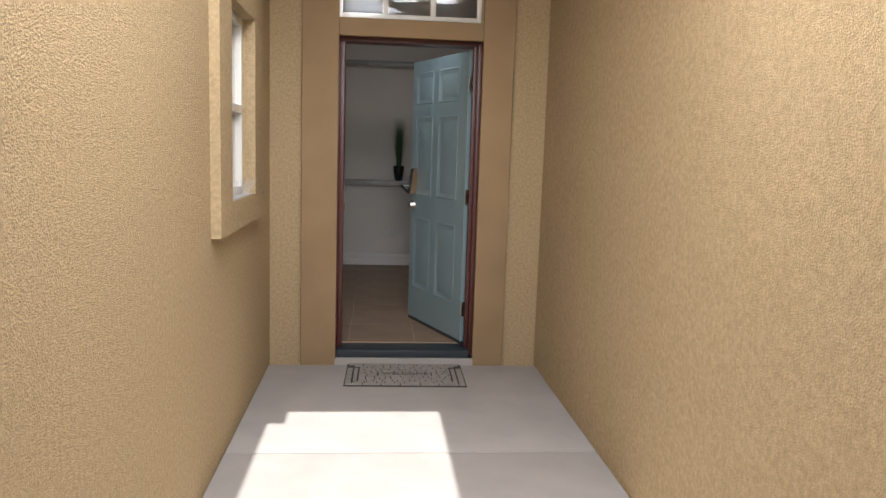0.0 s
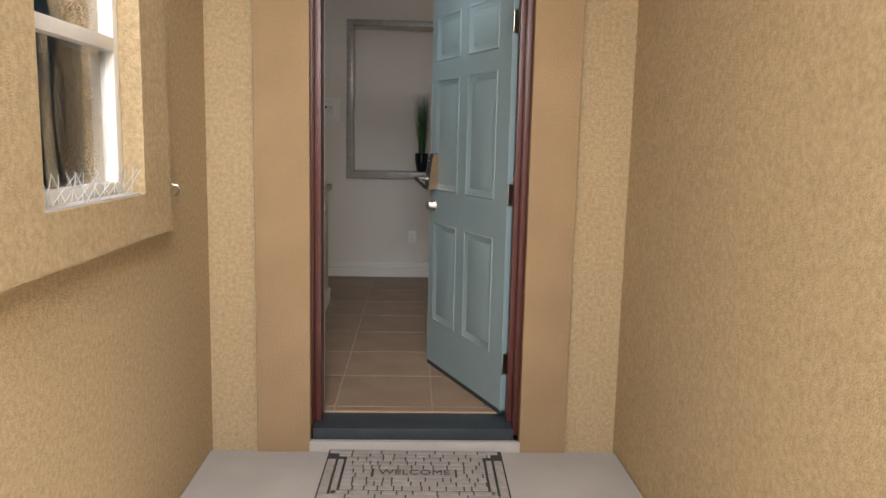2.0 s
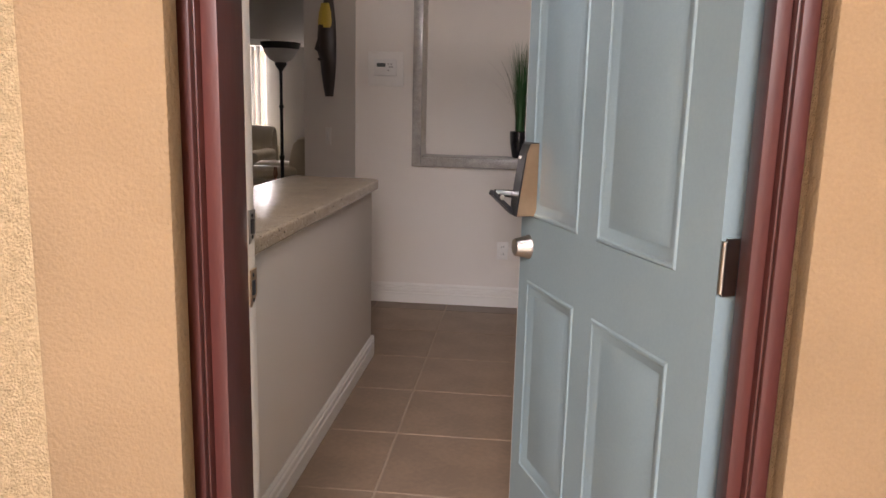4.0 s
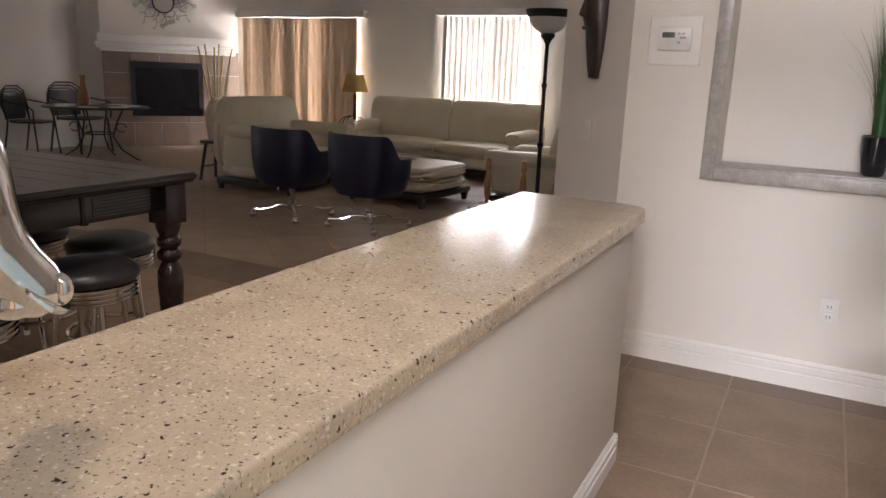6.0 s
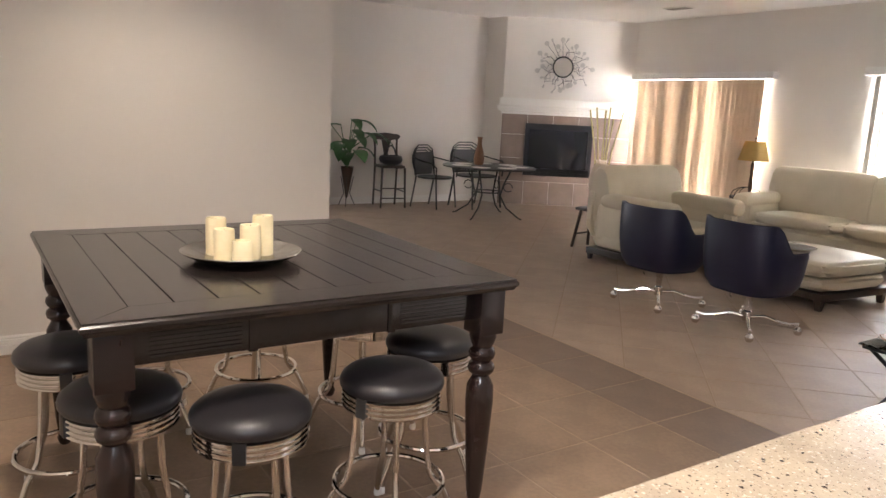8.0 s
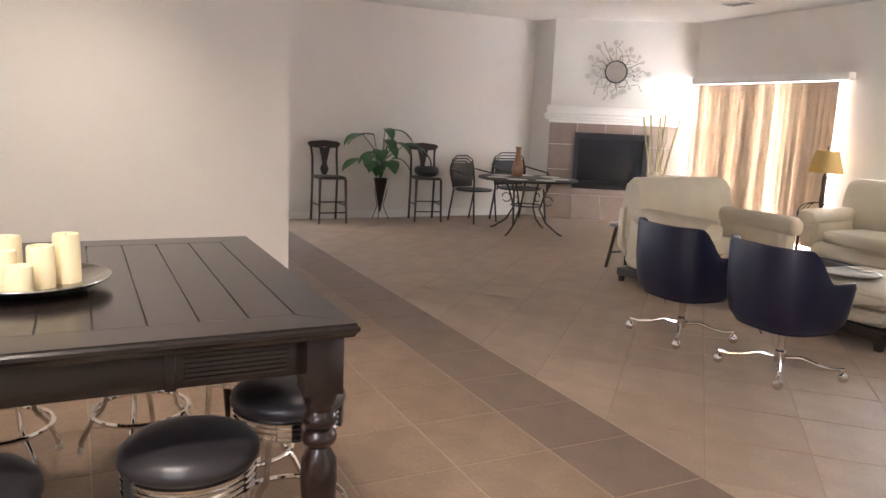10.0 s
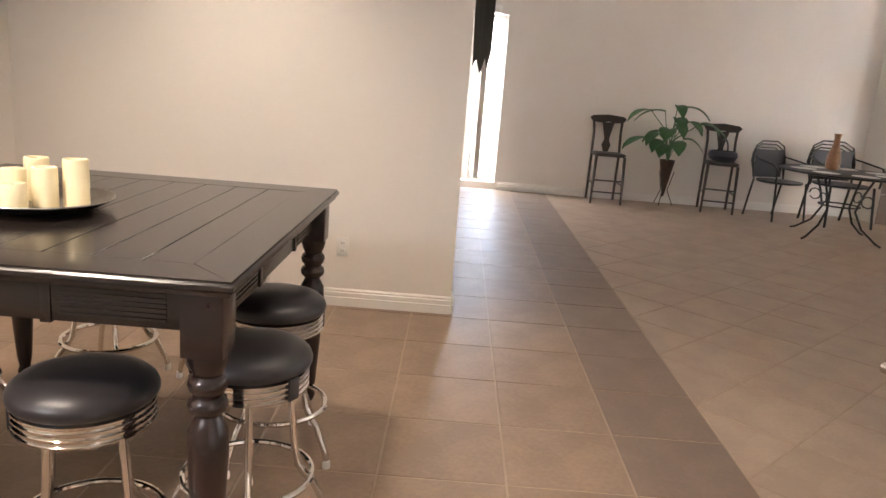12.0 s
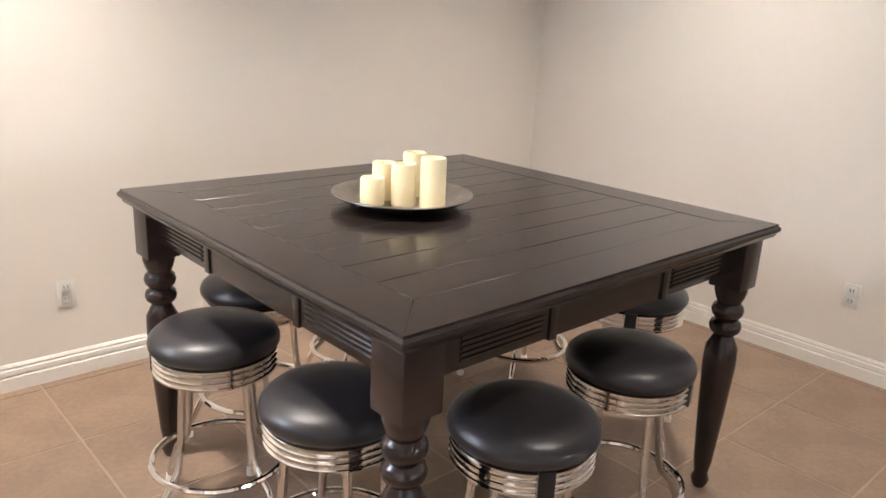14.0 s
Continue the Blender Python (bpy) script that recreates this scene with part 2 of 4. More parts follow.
def solid(name, bm, material, label, category, m=None, kind="", group=""):
    ob = new(name, mesh_of(name, bm, material))
    if m is not None:
        ob.matrix_basis = m
    return tagged(ob, label, category, group, kind)


def wall_mesh(axis, p0, p1, a0, a1, z0, z1, holes=()):
    """A wall between p0 and p1 across, a0 to a1 along, with openings (a0, a1, z0, z1)."""
    bm = bmesh.new()
    aa = sorted({a0, a1, *[h[i] for h in holes for i in (0, 1)]})
    zz = sorted({z0, z1, *[h[i] for h in holes for i in (2, 3)]})
    for u0, u1 in zip(aa, aa[1:]):
        for w0, w1 in zip(zz, zz[1:]):
            if any(h[0] <= u0 and u1 <= h[1] and h[2] <= w0 and w1 <= h[3] for h in holes):
                continue
            if axis == "x":
                addbox(bm, u0, p0, w0, u1, p1, w1)
            else:
                addbox(bm, p0, u0, w0, p1, u1, w1)
    bmesh.ops.remove_doubles(bm, verts=bm.verts, dist=1e-5)
    seen = {}
    for f in list(bm.faces):
        seen.setdefault(tuple(round(c, 4) for c in f.calc_center_median()), []).append(f)
    bmesh.ops.delete(bm, geom=[f for fs in seen.values() if len(fs) > 1 for f in fs], context="FACES")
    return bm


def wall(name, material, label, *args, holes=()):
    return solid(name, wall_mesh(*args, holes=holes), material, label, "wall", kind="structure")


def prism(pts, z0, z1):
    return loft([[(x, y, z0) for x, y in pts], [(x, y, z1) for x, y in pts]])


# ---- structure ----
CEIL, FRONT, NORTH, WEST = 3.05, 0.18, 10.11, -10.35
solid("ground", addbox(bmesh.new(), -3000, -3000, -.6, 3000, 3000, -.16), M["earth"], "bare dry tan earth around the house", "ground", kind="structure")
wall("wall_porch_left", M["stucco"], "tan stucco porch wall with a window opening", "y", -.63, -.45, -7, 0, -.16, 3.6, holes=[(-1.50, -.86, 1.10, 2.02)])
wall("wall_porch_right", M["stucco"], "tan rough stucco porch wall", "y", 1.376, 1.55, -7, 0, -.16, 3.6)
wall("wall_front_outer", M["stucco"], "tan stucco wall around the front door", "x", 0, .09, -10.6, 1.6, -.16, 3.6, holes=[(-.03, .94, -.16, 2.09), (-.02, .92, 2.2, 2.56)])
wall("wall_front_inner", M["paint"], "beige painted inside of the entrance wall", "x", .09, FRONT, -4.74, 1.6, 0, CEIL, holes=[(-.03, .94, 0, 2.09), (-.02, .92, 2.2, 2.56)])
for a, b in ((-.24, -.005), (.932, 1.14)):
    solid("trim_door_side", box(a, -.05, -.16, b, -.003, 3.3, .008), M["stucco_trim"], "darker brown stucco band beside the front door", "trim", kind="structure")
solid("trim_door_head", box(-.005, -.05, 2.082, .932, -.003, 2.195, .006), M["stucco_trim"], "darker brown stucco band over the front door", "trim", kind="structure")
solid("trim_transom_head", box(-.005, -.05, 2.565, .932, -.003, 3.3, .006), M["stucco_trim"], "darker brown stucco band over the transom window", "trim", kind="structure")
bm = wall_mesh("y", -.449, -.405, -1.76, -.62, .96, 2.25, holes=[(-1.50, -.86, 1.10, 2.02)])
solid("trim_window", bm, M["stucco"], "tan stucco surround of the porch window", "trim", kind="structure")
# Out-of-view slabs, their edges placed so the sun leaves its patch on the floor.
bm = bmesh.new()
addbox(bm, -.7, -2.0, 2.75, 1.6, 0, 2.95)
addbox(bm, -.7, -3.1, 2.75, -.30, -2.0, 2.95)
addbox(bm, .63, -3.1, 2.75, 1.6, -2.0, 2.95)
addbox(bm, -.30, -2.18, 2.75, -.21, -2.0, 2.95)
solid("porch_roof", bm, M["stucco"], "unseen stucco soffit with a cut that shapes the sun patch", "roof", kind="structure")
pf = tagged(new("porch_floor", mesh_of("porch_floor", box(-.449, -7, -.3, 1.375, -.001, -.118), M["concrete"])), "grey concrete porch slab with a joint", "floor", "", "structure")
for y0, y1 in ((-1.528, -.052), (-3.1, -1.536), (-7, -3.108)):
    part("slab", box(-.447, y0, -.13, 1.373, y1, -.10, .004), M["concrete"], pf)
wall("wall_partition", M["paint"], "beige painted partition beside the dining table", "y", -4.88, -4.74, FRONT, 2.86, 0, CEIL)
wall("wall_west", M["paint"], "white painted living room side wall", "y", -10.55, WEST, 1.3, 10.3, 0, CEIL, holes=[(2.15, 3.36, .10, 2.28)])
wall("wall_north", M["paint"], "white painted living room wall with patio window openings", "x", NORTH, 10.31, -10.55, -.85, 0, CEIL, holes=[(-8.56, -6.33, .02, 2.15), (-4.85, -3.38, .85, 2.17)])
wall("wall_den", M["paint"], "plain painted wall closing the den", "x", 1.3, 1.45, WEST, -4.88, 0, CEIL)
wall("wall_hall_right", M["paint"], "plain painted hall wall behind the door", "y", 1.45, 1.6, FRONT, 3.75, 0, CEIL)
NL, NR, NB, NT = -.13, 1.12, .985, 2.31
wall("wall_hall_end", M["paint"], "white painted hall wall with a display niche", "x", 3.75, 3.99, -.57, 1.6, 0, CEIL, holes=[(NL, NR, NB, NT)])
solid("wall_niche_back", box(NL - .02, 3.991, NB - .02, NR + .02, 4.03, NT + .02), M["paint"], "white painted back of the niche", "wall", kind="structure")
solid("wall_angled", prism([(-.571, 3.75), (-.571, 3.99), (-.85, 4.35), (-1.06, 4.24)], 0, CEIL), M["paint"], "beige angled wall at the end of the hall", "wall", kind="structure")
wall("wall_living_right", M["paint"], "plain painted living room wall", "y", -1.06, -.85, 4.24, 10.1, 0, CEIL)
solid("ceiling", box(-10.55, .09, CEIL, 1.6, 10.31, CEIL + .2), M["ceiling"], "white textured flat ceiling", "ceiling", kind="structure")
# closed dark room behind the porch window
wall("wall_room_back", M["paint"], "plain wall of the room behind the porch window", "y", -3.0, -2.9, -3.5, 0, -.1, 2.6)
wall("wall_room_side", M["paint"], "plain side wall of the room behind the porch window", "x", -3.6, -3.5, -3.0, -.63, -.1, 2.6)
solid("ceiling_room", box(-3, -3.6, 2.6, -.631, -.001, 2.7), M["ceiling"], "plain ceiling of the room behind the porch window", "ceiling", kind="structure")
solid("backdrop_garden_wall", box(-16, 14, -.16, 2, 14.2, 1.9), M["blockwall"], "tan block garden wall beyond the patio", "garden wall", kind="structure")
# fireplace chimney breast across the corner
FA, FB = Vector((-9.93, 8.30)), Vector((-8.78, NORTH - .002))
fdir = (FB - FA).normalized()
fnorm = Vector((fdir.y, -fdir.x))
fyaw = math.degrees(math.atan2(fdir.y, fdir.x))
solid("wall_chimney", prism([FA, FB, (WEST + .002, NORTH - .002), (WEST + .002, 8.22)], 0, CEIL), M["paint"], "white painted chimney breast across the corner", "wall", kind="structure")


def skirting(name, x0, y0, x1, y1, h=.11):
    L = math.hypot(x1 - x0, y1 - y0)
    bm = loft([[(s, 0, 0), (s, -.016, 0), (s, -.016, h * .5), (s, -.009, h * .53), (s, -.009, h * .58), (s, -.014, h * .62), (s, -.014, h * .78), (s, -.007, h * .82), (s, -.010, h * .9), (s, -.004, h), (s, 0, h)] for s in (0, L)])
    return solid(name, bm, M["white"], "white moulded baseboard along the wall", "baseboard", pose(x0, y0, 0, 0, 0, math.degrees(math.atan2(y1 - y0, x1 - x0))), kind="structure")


skirting("baseboard_hall", -.57, 3.749, 1.45, 3.749, .135)
skirting("baseboard_angled", -1.06, 4.239, -.571, 3.749)
skirting("baseboard_front", -.61, FRONT + .001, -4.739, FRONT + .001)
skirting("baseboard_partition", -4.739, FRONT + .02, -4.739, 2.86)
skirting("baseboard_partition_end", -4.739, 2.861, -4.88, 2.861)
skirting("baseboard_west", WEST + .001, 1.46, WEST + .001, 2.1)
skirting("baseboard_west_long", WEST + .001, 3.4, WEST + .001, 8.2)
skirting("baseboard_north", -6.3, NORTH - .001, -1.07, NORTH - .001)

# half wall with stone top
hw = solid("half_wall", box(-.60, FRONT + .001, 0, -.23, 2.62, .885, .006), M["paint"], "beige painted half wall between hall and dining area", "half wall", kind="structure")
skirting("baseboard_half_wall", -.229, FRONT + .02, -.229, 2.62)
skirting("baseboard_half_wall_end", -.215, 2.621, -.60, 2.621)
slab_top = prism([(-.70, FRONT + .002), (-.205, FRONT + .002), (-.205, 2.66), (-.218, 2.70), (-.25, 2.73), (-.30, 2.745), (-.70, 2.76)], .887, .935)
bmesh.ops.bevel(slab_top, geom=list(slab_top.edges), offset=.009, segments=3, affect="EDGES", profile=.6)
solid("countertop", slab_top, M["granite"], "polished speckled cream granite top on the half wall", "countertop")
# ---- front door ----
fr = tagged(new("door_frame"), "oxblood red painted wooden door frame", "door frame", "", "structure")
part("jamb", box(-.03, .045, -.05, .0, FRONT + .02, 2.06, .004), M["redwood"], fr)
part("jamb", box(.91, .045, -.05, .94, FRONT + .02, 2.06, .004), M["redwood"], fr)
part("head", box(-.03, .045, 2.06, .94, FRONT + .02, 2.09, .004), M["redwood"], fr)
part("stop", box(.001, .06, -.0, .03, .172, 2.058, .004), M["redwood"], fr)
part("stop", box(.885, .06, -.0, .909, .12, 2.058, .004), M["redwood"], fr)
for x in (-.0155, .9255):
    part("brickmould", box(x - .013, .028, -.05, x + .013, .044, 2.085, .004), M["redwood"], fr)
part("inner_casing", box(.0, .173, 0, .029, FRONT + .03, 2.058, .003), M["white"], fr, "cream painted inner jamb edge")
part("threshold", box(.001, -.02, -.07, .909, .18, -.004, .006), M["threshold"], fr, "dark metal threshold")
part("sill_step", box(-.03, -.049, -.16, .94, -.021, -.055, .004), M["concrete"], fr)
for z0, z1, mt_s, lab in ((1.05, 1.112, M["brushed"], "worn steel strike plate with a clipped corner"), (.93, 1.0, M["copper"], "tarnished brass strike plate")):
    sp = part("strike_plate", loft([[(x, .175, z0), (x, .196, z0 + .012), (x, .205, z0 + .02), (x, .205, z1), (x, .175, z1)] for x in (.0302, .033)]), mt_s, fr, lab)
    part("strike_hole", box(.0331, .178, (z0 + z1) / 2 - .013, .0345, .192, (z0 + z1) / 2 + .015, .002), M["black"], sp)
    for z in (z0 + .012, z1 - .01):
        part("screw", lathe([(.004, 0), (.004, .001), (.001, .0015)], 10), M["iron"], sp, m=pose(.033, .186, z, 0, 90, 0))

HX, HY = .885, .165
ang = math.degrees(math.atan2(.99 - HY, .557 - HX))
door = thing("door_1", "open sea-green six-panel front door, ajar into the hall", "door", pose(HX, HY, 0, 0, 0, ang), kind="structure")
W, H, T = .90, 2.045, .044
# leaf from stiles and rails, with recessed raised panels
P = [(.125, .445), (.54, .84)]
Zs = [(.27, .835), (1.015, 1.62), (1.715, 1.955)]
part("leaf", mesh_of("leaf", wall_mesh("x", -T / 2, T / 2, 0, W, .015, H, holes=[(a, b, c, d) for a, b in P for c, d in Zs]), M["door"], False), None, door)
for a, b in P:
    for c, d in Zs:
        bm = bmesh.new()
        for s in (-1, 1):
            prof = [(0, T / 2 - .001), (.004, T / 2 + .003), (.010, T / 2 + .003), (.013, T / 2), (.020, T / 2 - .001), (.034, T / 2 - .009), (.040, T / 2 - .009), (.062, T / 2 - .003), (.066, T / 2 - .002)]
            rings = [[bm.verts.new((x, s * h, z)) for x, z in ((a + i, c + i), (b - i, c + i), (b - i, d - i), (a + i, d - i))] for i, h in prof]
            for r0, r1 in zip(rings, rings[1:]):
                for k in range(4):
                    bm.faces.new((r0[k], r0[(k + 1) % 4], r1[(k + 1) % 4], r1[k]))
            bm.faces.new(rings[-1])
        part("panel", bm, M["door"], door)
part("bottom_sweep", box(.0, -T / 2 - .002, -.0, W, T / 2 + .002, .022, .002), M["threshold"], door, "dark door sweep")
part("edge_strip", box(W, -T / 2, .02, W + .003, T / 2, H), M["white"], door)
for z in (.25, 1.05, 1.82):
    hg = part("hinge", lathe([(.006, -.045), (.006, .045)], 10), M["brushed"], door, m=pose(-.008, T / 2 - .002, z))
    part("hinge_leaf", box(.0, -.03, -.05, .004, -.004, .05), M["brushed"], hg)


cone = [(.034, 0), (.034, .004), (.031, .008), (.025, .040), (.0225, .043), (.013, .044), (.001, .042)]
for sd_ in (1, -1):
    part("knob", lathe(cone, 28), M["brushed"], door, "polished nickel deadbolt cone", m=pose(W - .06, sd_ * T / 2, .93, -90 * sd_))
lk = part("keypad_lock", loft([[(-.036, -.004, z), (.036, -.004, z), (.036, .012, z), (.024, d, z), (-.036, d + .004, z)] for z, d in ((0, .05), (.05, .046), (.17, .028), (.195, .02), (.2, .012))]), M["black"], door, "black electronic lock with a bronze wedge side", m=pose(W - .055, T / 2, 1.02))
part("bronze_side", loft([[(x, -.003, .001), (x, .052, .001), (x, .03, .17), (x, .02, .198), (x, -.003, .198)] for x in (-.0395, -.0365)]), M["copper"], lk)
part("lock_label", box(.0, .031, .155, .014, .0345, .162), M["white"], lk)
lv = part("lever", tube([(.01, .03, .055), (.012, .07, .06), (.012, .10, .06)], [.013, .011, .011], 14), M["chrome"], lk, "chrome lever")
part("lever_paddle", loft([[(-.006, .052, .002), (.03, .052, .002), (.03, .112, .056), (-.006, .112, .056)], [(-.006, .046, .012), (.03, .046, .012), (.03, .108, .068), (-.006, .108, .068)]]), M["black"], lv, "black paddle")
part("lever_screw", lathe([(.007, 0), (.007, .003), (.001, .004)], 12), M["brushed"], lv, m=pose(-.006, .085, .05, 0, -90, 0))
lk2 = part("keypad_lock", box(-.035, -.035, 0, .035, .004, .30, .01), M["black"], door, "black electronic lock body", m=pose(W - .07, -T / 2, 1.04))
part("keypad", box(-.02, -.038, .17, .02, -.034, .27, .002), M["screen"], lk2)
part("lever", box(-.1, -.08, .03, .02, -.055, .055, .008), M["chrome"], lk2, "chrome lever")


def window_unit(name, label, axis, p, a0, a1, z0, z1, rail=None, mull=None, w=.045, d=.06):
    win = tagged(new(name), label, "window", "", "structure")

    def bx(nm, u0, u1, w0, w1, q0, q1, mt, par=win):
        g = box(u0, q0, w0, u1, q1, w1, .003) if axis == "x" else box(q0, u0, w0, q1, u1, w1, .003)
        return part(nm, g, mt, par)
    q0, q1 = p - d / 2, p + d / 2
    bx("window_frame", a0, a0 + w, z0, z1, q0, q1, M["vinyl"])
    bx("window_frame", a1 - w, a1, z0, z1, q0, q1, M["vinyl"])
    bx("window_frame", a0 + w, a1 - w, z0, z0 + w, q0, q1, M["vinyl"])
    bx("window_frame", a0 + w, a1 - w, z1 - w, z1, q0, q1, M["vinyl"])
    us, zs = [a0 + w, a1 - w], [z0 + w, z1 - w]
    if rail:
        bx("meeting_rail", a0 + w, a1 - w, rail - w / 2, rail + w / 2, q0 - .004, q1 + .004, M["vinyl"])
        zs = [z0 + w, rail - w / 2, rail + w / 2, z1 - w]
    for m_ in mull or ():
        bx("mullion", m_ - .018, m_ + .018, z0 + w, z1 - w, q0, q1, M["vinyl"])
    ms = [us[0], *[x for m_ in (mull or ()) for x in (m_ - .018, m_ + .018)], us[1]]
    for i in range(0, len(ms), 2):
        for j in range(0, len(zs), 2):
            g = bx("pane", ms[i], ms[i + 1], zs[j], zs[j + 1], p - .003, p + .003, M["glass"])
            g.visible_shadow = False
    return win


window_unit("window_porch", "white vinyl single-hung window in the stucco wall", "y", -.50, -1.498, -.862, 1.102, 2.018, rail=1.55, w=.04)
window_unit("window_transom", "white framed transom window over the front door", "x", .03, -.018, .918, 2.203, 2.557, mull=(.29, .60), w=.03)
window_unit("window_patio", "white framed sliding patio door behind blinds", "x", 10.25, -8.558, -6.332, .022, 2.148, mull=(-7.45,))
window_unit("window_living", "white framed living room window behind blinds", "x", 10.25, -4.848, -3.382, .852, 2.168, mull=(-4.1,))
window_unit("window_side", "white framed patio door in the side wall", "y", -10.5, 2.152, 3.358, .102, 2.278)

# curtain seen through the porch window
cur = [(-.72 + .02 * math.sin(i * 1.3), -1.5 + i * .0165) for i in range(40)]
cu = thing("curtain", "dark grey hanging curtain inside the porch window", "curtain")
bm = loft([[(x, y, z) for x, y in cur] + [(x - .006, y, z) for x, y in cur[::-1]] for z in (.9, 2.599)])
part("drape", bm, M["darkcurtain"], cu)

# ---- tray of the porch: bird spikes, hook, mat ----
sp = thing("bird_spikes", "clear plastic bird spikes along the window sill", "bird spikes", pose(-.435, 0, 1.10))
part("strip", box(-.02, -1.48, 0, .02, -.88, .006), M["spike"], sp)
for i in range(26):
    y = -1.46 + i * .0225
    a = (-1, 0, 1)[i % 3] * .045
    part("spike", tube([(0, y, .005), (a + .01, y + .02 * math.sin(i), .085)], .0011, 4), M["spike"], sp)
hk = thing("wall_hook", "small metal hook on the stucco wall", "hook", pose(-.449, -.49, 1.10))
part("plate", box(0, -.012, -.03, .006, .012, .03, .002), M["brushed"], hk)
part("hook", tube([(.005, 0, .01), (.03, 0, .005), (.035, 0, -.015), (.02, 0, -.03)], .004, 8), M["brushed"], hk)

dm = thing("doormat", "grey welcome doormat with stone paving pattern", "doormat", pose(.46, -.29, -.10, 0, 0, -1))
part("backing", box(-.385, -.235, 0, .385, .235, .008, .003), M["rubber"], dm)
random.seed(5)


def mat_row(x0, x1, y0, y1, lo, hi):
    x = x0
    while x < x1 - .012:
        w = min(random.uniform(lo, hi), x1 - x)
        part("stone", box(x + .003, y0 + .003, .006, x + w - .003, y1 - .003, .0125, .0015, 1), M["mat_stone"], dm)
        x += w


for y in (-.232, .192):
    mat_row(-.38, .38, y, y + .04, .08, .13)
for y in (-.19, .16):
    mat_row(-.335, .335, y, y + .03, .05, .1)
for j in range(5):
    y = -.16 + j * .064
    for x in (-.38, .34):
        mat_row(x, x + .04, y - .03, y + .034, .04, .04)
    for x in (-.335, .305):
        mat_row(x, x + .03, y - .03, y + .034, .03, .03)
for j in range(8):
    y = -.155 + j * .039
    if j in (3, 4):
        mat_row(-.30, -.175, y, y + .038, .03, .07)
        mat_row(.175, .30, y, y + .038, .03, .07)
    else:
        mat_row(-.30, .30, y, y + .038, .03, .08)
part("sign_field", box(-.17, -.036, .006, .17, .036, .012, .002, 1), M["mat_stone"], dm)
tx = bpy.data.curves.new("welcome_text", "FONT")
tx.body, tx.size, tx.extrude, tx.align_x, tx.align_y = "WELCOME", .062, .001, "CENTER", "CENTER"
to = new("lettering_source", tx)
bpy.context.view_layer.update()
tm = bpy.data.meshes.new_from_object(to.evaluated_get(bpy.context.evaluated_depsgraph_get()))
bpy.data.objects.remove(to)
tm.materials.clear()
tm.materials.append(M["ink"])
part("lettering", tm, None, dm, m=pose(0, 0, .0135))

# ---- hall ----
nf = tagged(new("niche_trim"), "grey stone tile trim around the wall niche", "niche trim", "", "structure")
part("trim_piece", box(NL - .06, 3.725, NB - .055, NL, 3.749, NT + .055, .004), M["stone_trim"], nf)
part("trim_piece", box(NR, 3.725, NB - .055, NR + .06, 3.749, NT + .055, .004), M["stone_trim"], nf)
part("trim_piece", box(NL, 3.725, NT, NR, 3.749, NT + .055, .004), M["stone_trim"], nf)
part("ledge", box(NL + .001, 3.715, NB - .055, NR - .001, 3.748, NB + .004, .006), M["stone_trim"], nf)
part("shelf", box(NL + .002, 3.7495, NB + .001, NR - .002, 3.99, NB + .012, .002), M["stone_trim"], nf)

th = thing("thermostat", "white programmable thermostat on a square wall plate", "thermostat", pose(-.37, 3.749, 1.55))
part("back_plate", box(-.117, -.008, -.11, .117, 0, .11, .006), M["white"], th)
bd = part("body", box(-.075, -.03, -.045, .075, -.008, .06, .008), M["vinyl"], th)
part("display", box(-.055, -.032, .012, .002, -.0295, .036, .001), M["lcd"], bd)
for dx, dz in ((.02, .03), (.04, .03), (.03, .012), (.045, .012), (.02, -.01)):
    part("button", box(dx - .006, -.034, dz - .004, dx + .006, -.0295, dz + .004, .001), M["stone_trim"], bd)


def outlet(m, label="white duplex power outlet on the wall"):
    o = thing("power_outlet", label, "outlet", m, group="wall outlets")
    part("plate", box(-.036, -.006, -.058, .036, 0, .058, .003), M["vinyl"], o)
    for z in (-.024, .024):
        r = part("socket", box(-.017, -.008, z - .017, .017, -.0055, z + .017, .004), M["vinyl"], o)
        for x in (-.007, .007):
            part("slot", box(x - .0015, -.0085, z - .004, x + .0015, -.0075, z + .008), M["ink"], r)
    return o


outlet(pose(.43, 3.749, .385))
outlet(pose(-1.964, FRONT + .001, .363, 0, 0, 180))
outlet(pose(-4.739, 2.174, .375, 0, 0, 90))
outlet(pose(WEST + .001, 6.6, .37, 0, 0, 90))
sw = thing("light_switch", "beige rocker light switch on the angled wall", "switch", pose(-.815, 3.993, 1.10, 0, 0, -45))
part("plate", box(-.036, -.006, -.058, .036, 0, .058, .003), M["white"], sw)
part("rocker", box(-.015, -.010, -.03, .015, -.005, .03, .002), M["vinyl"], sw)


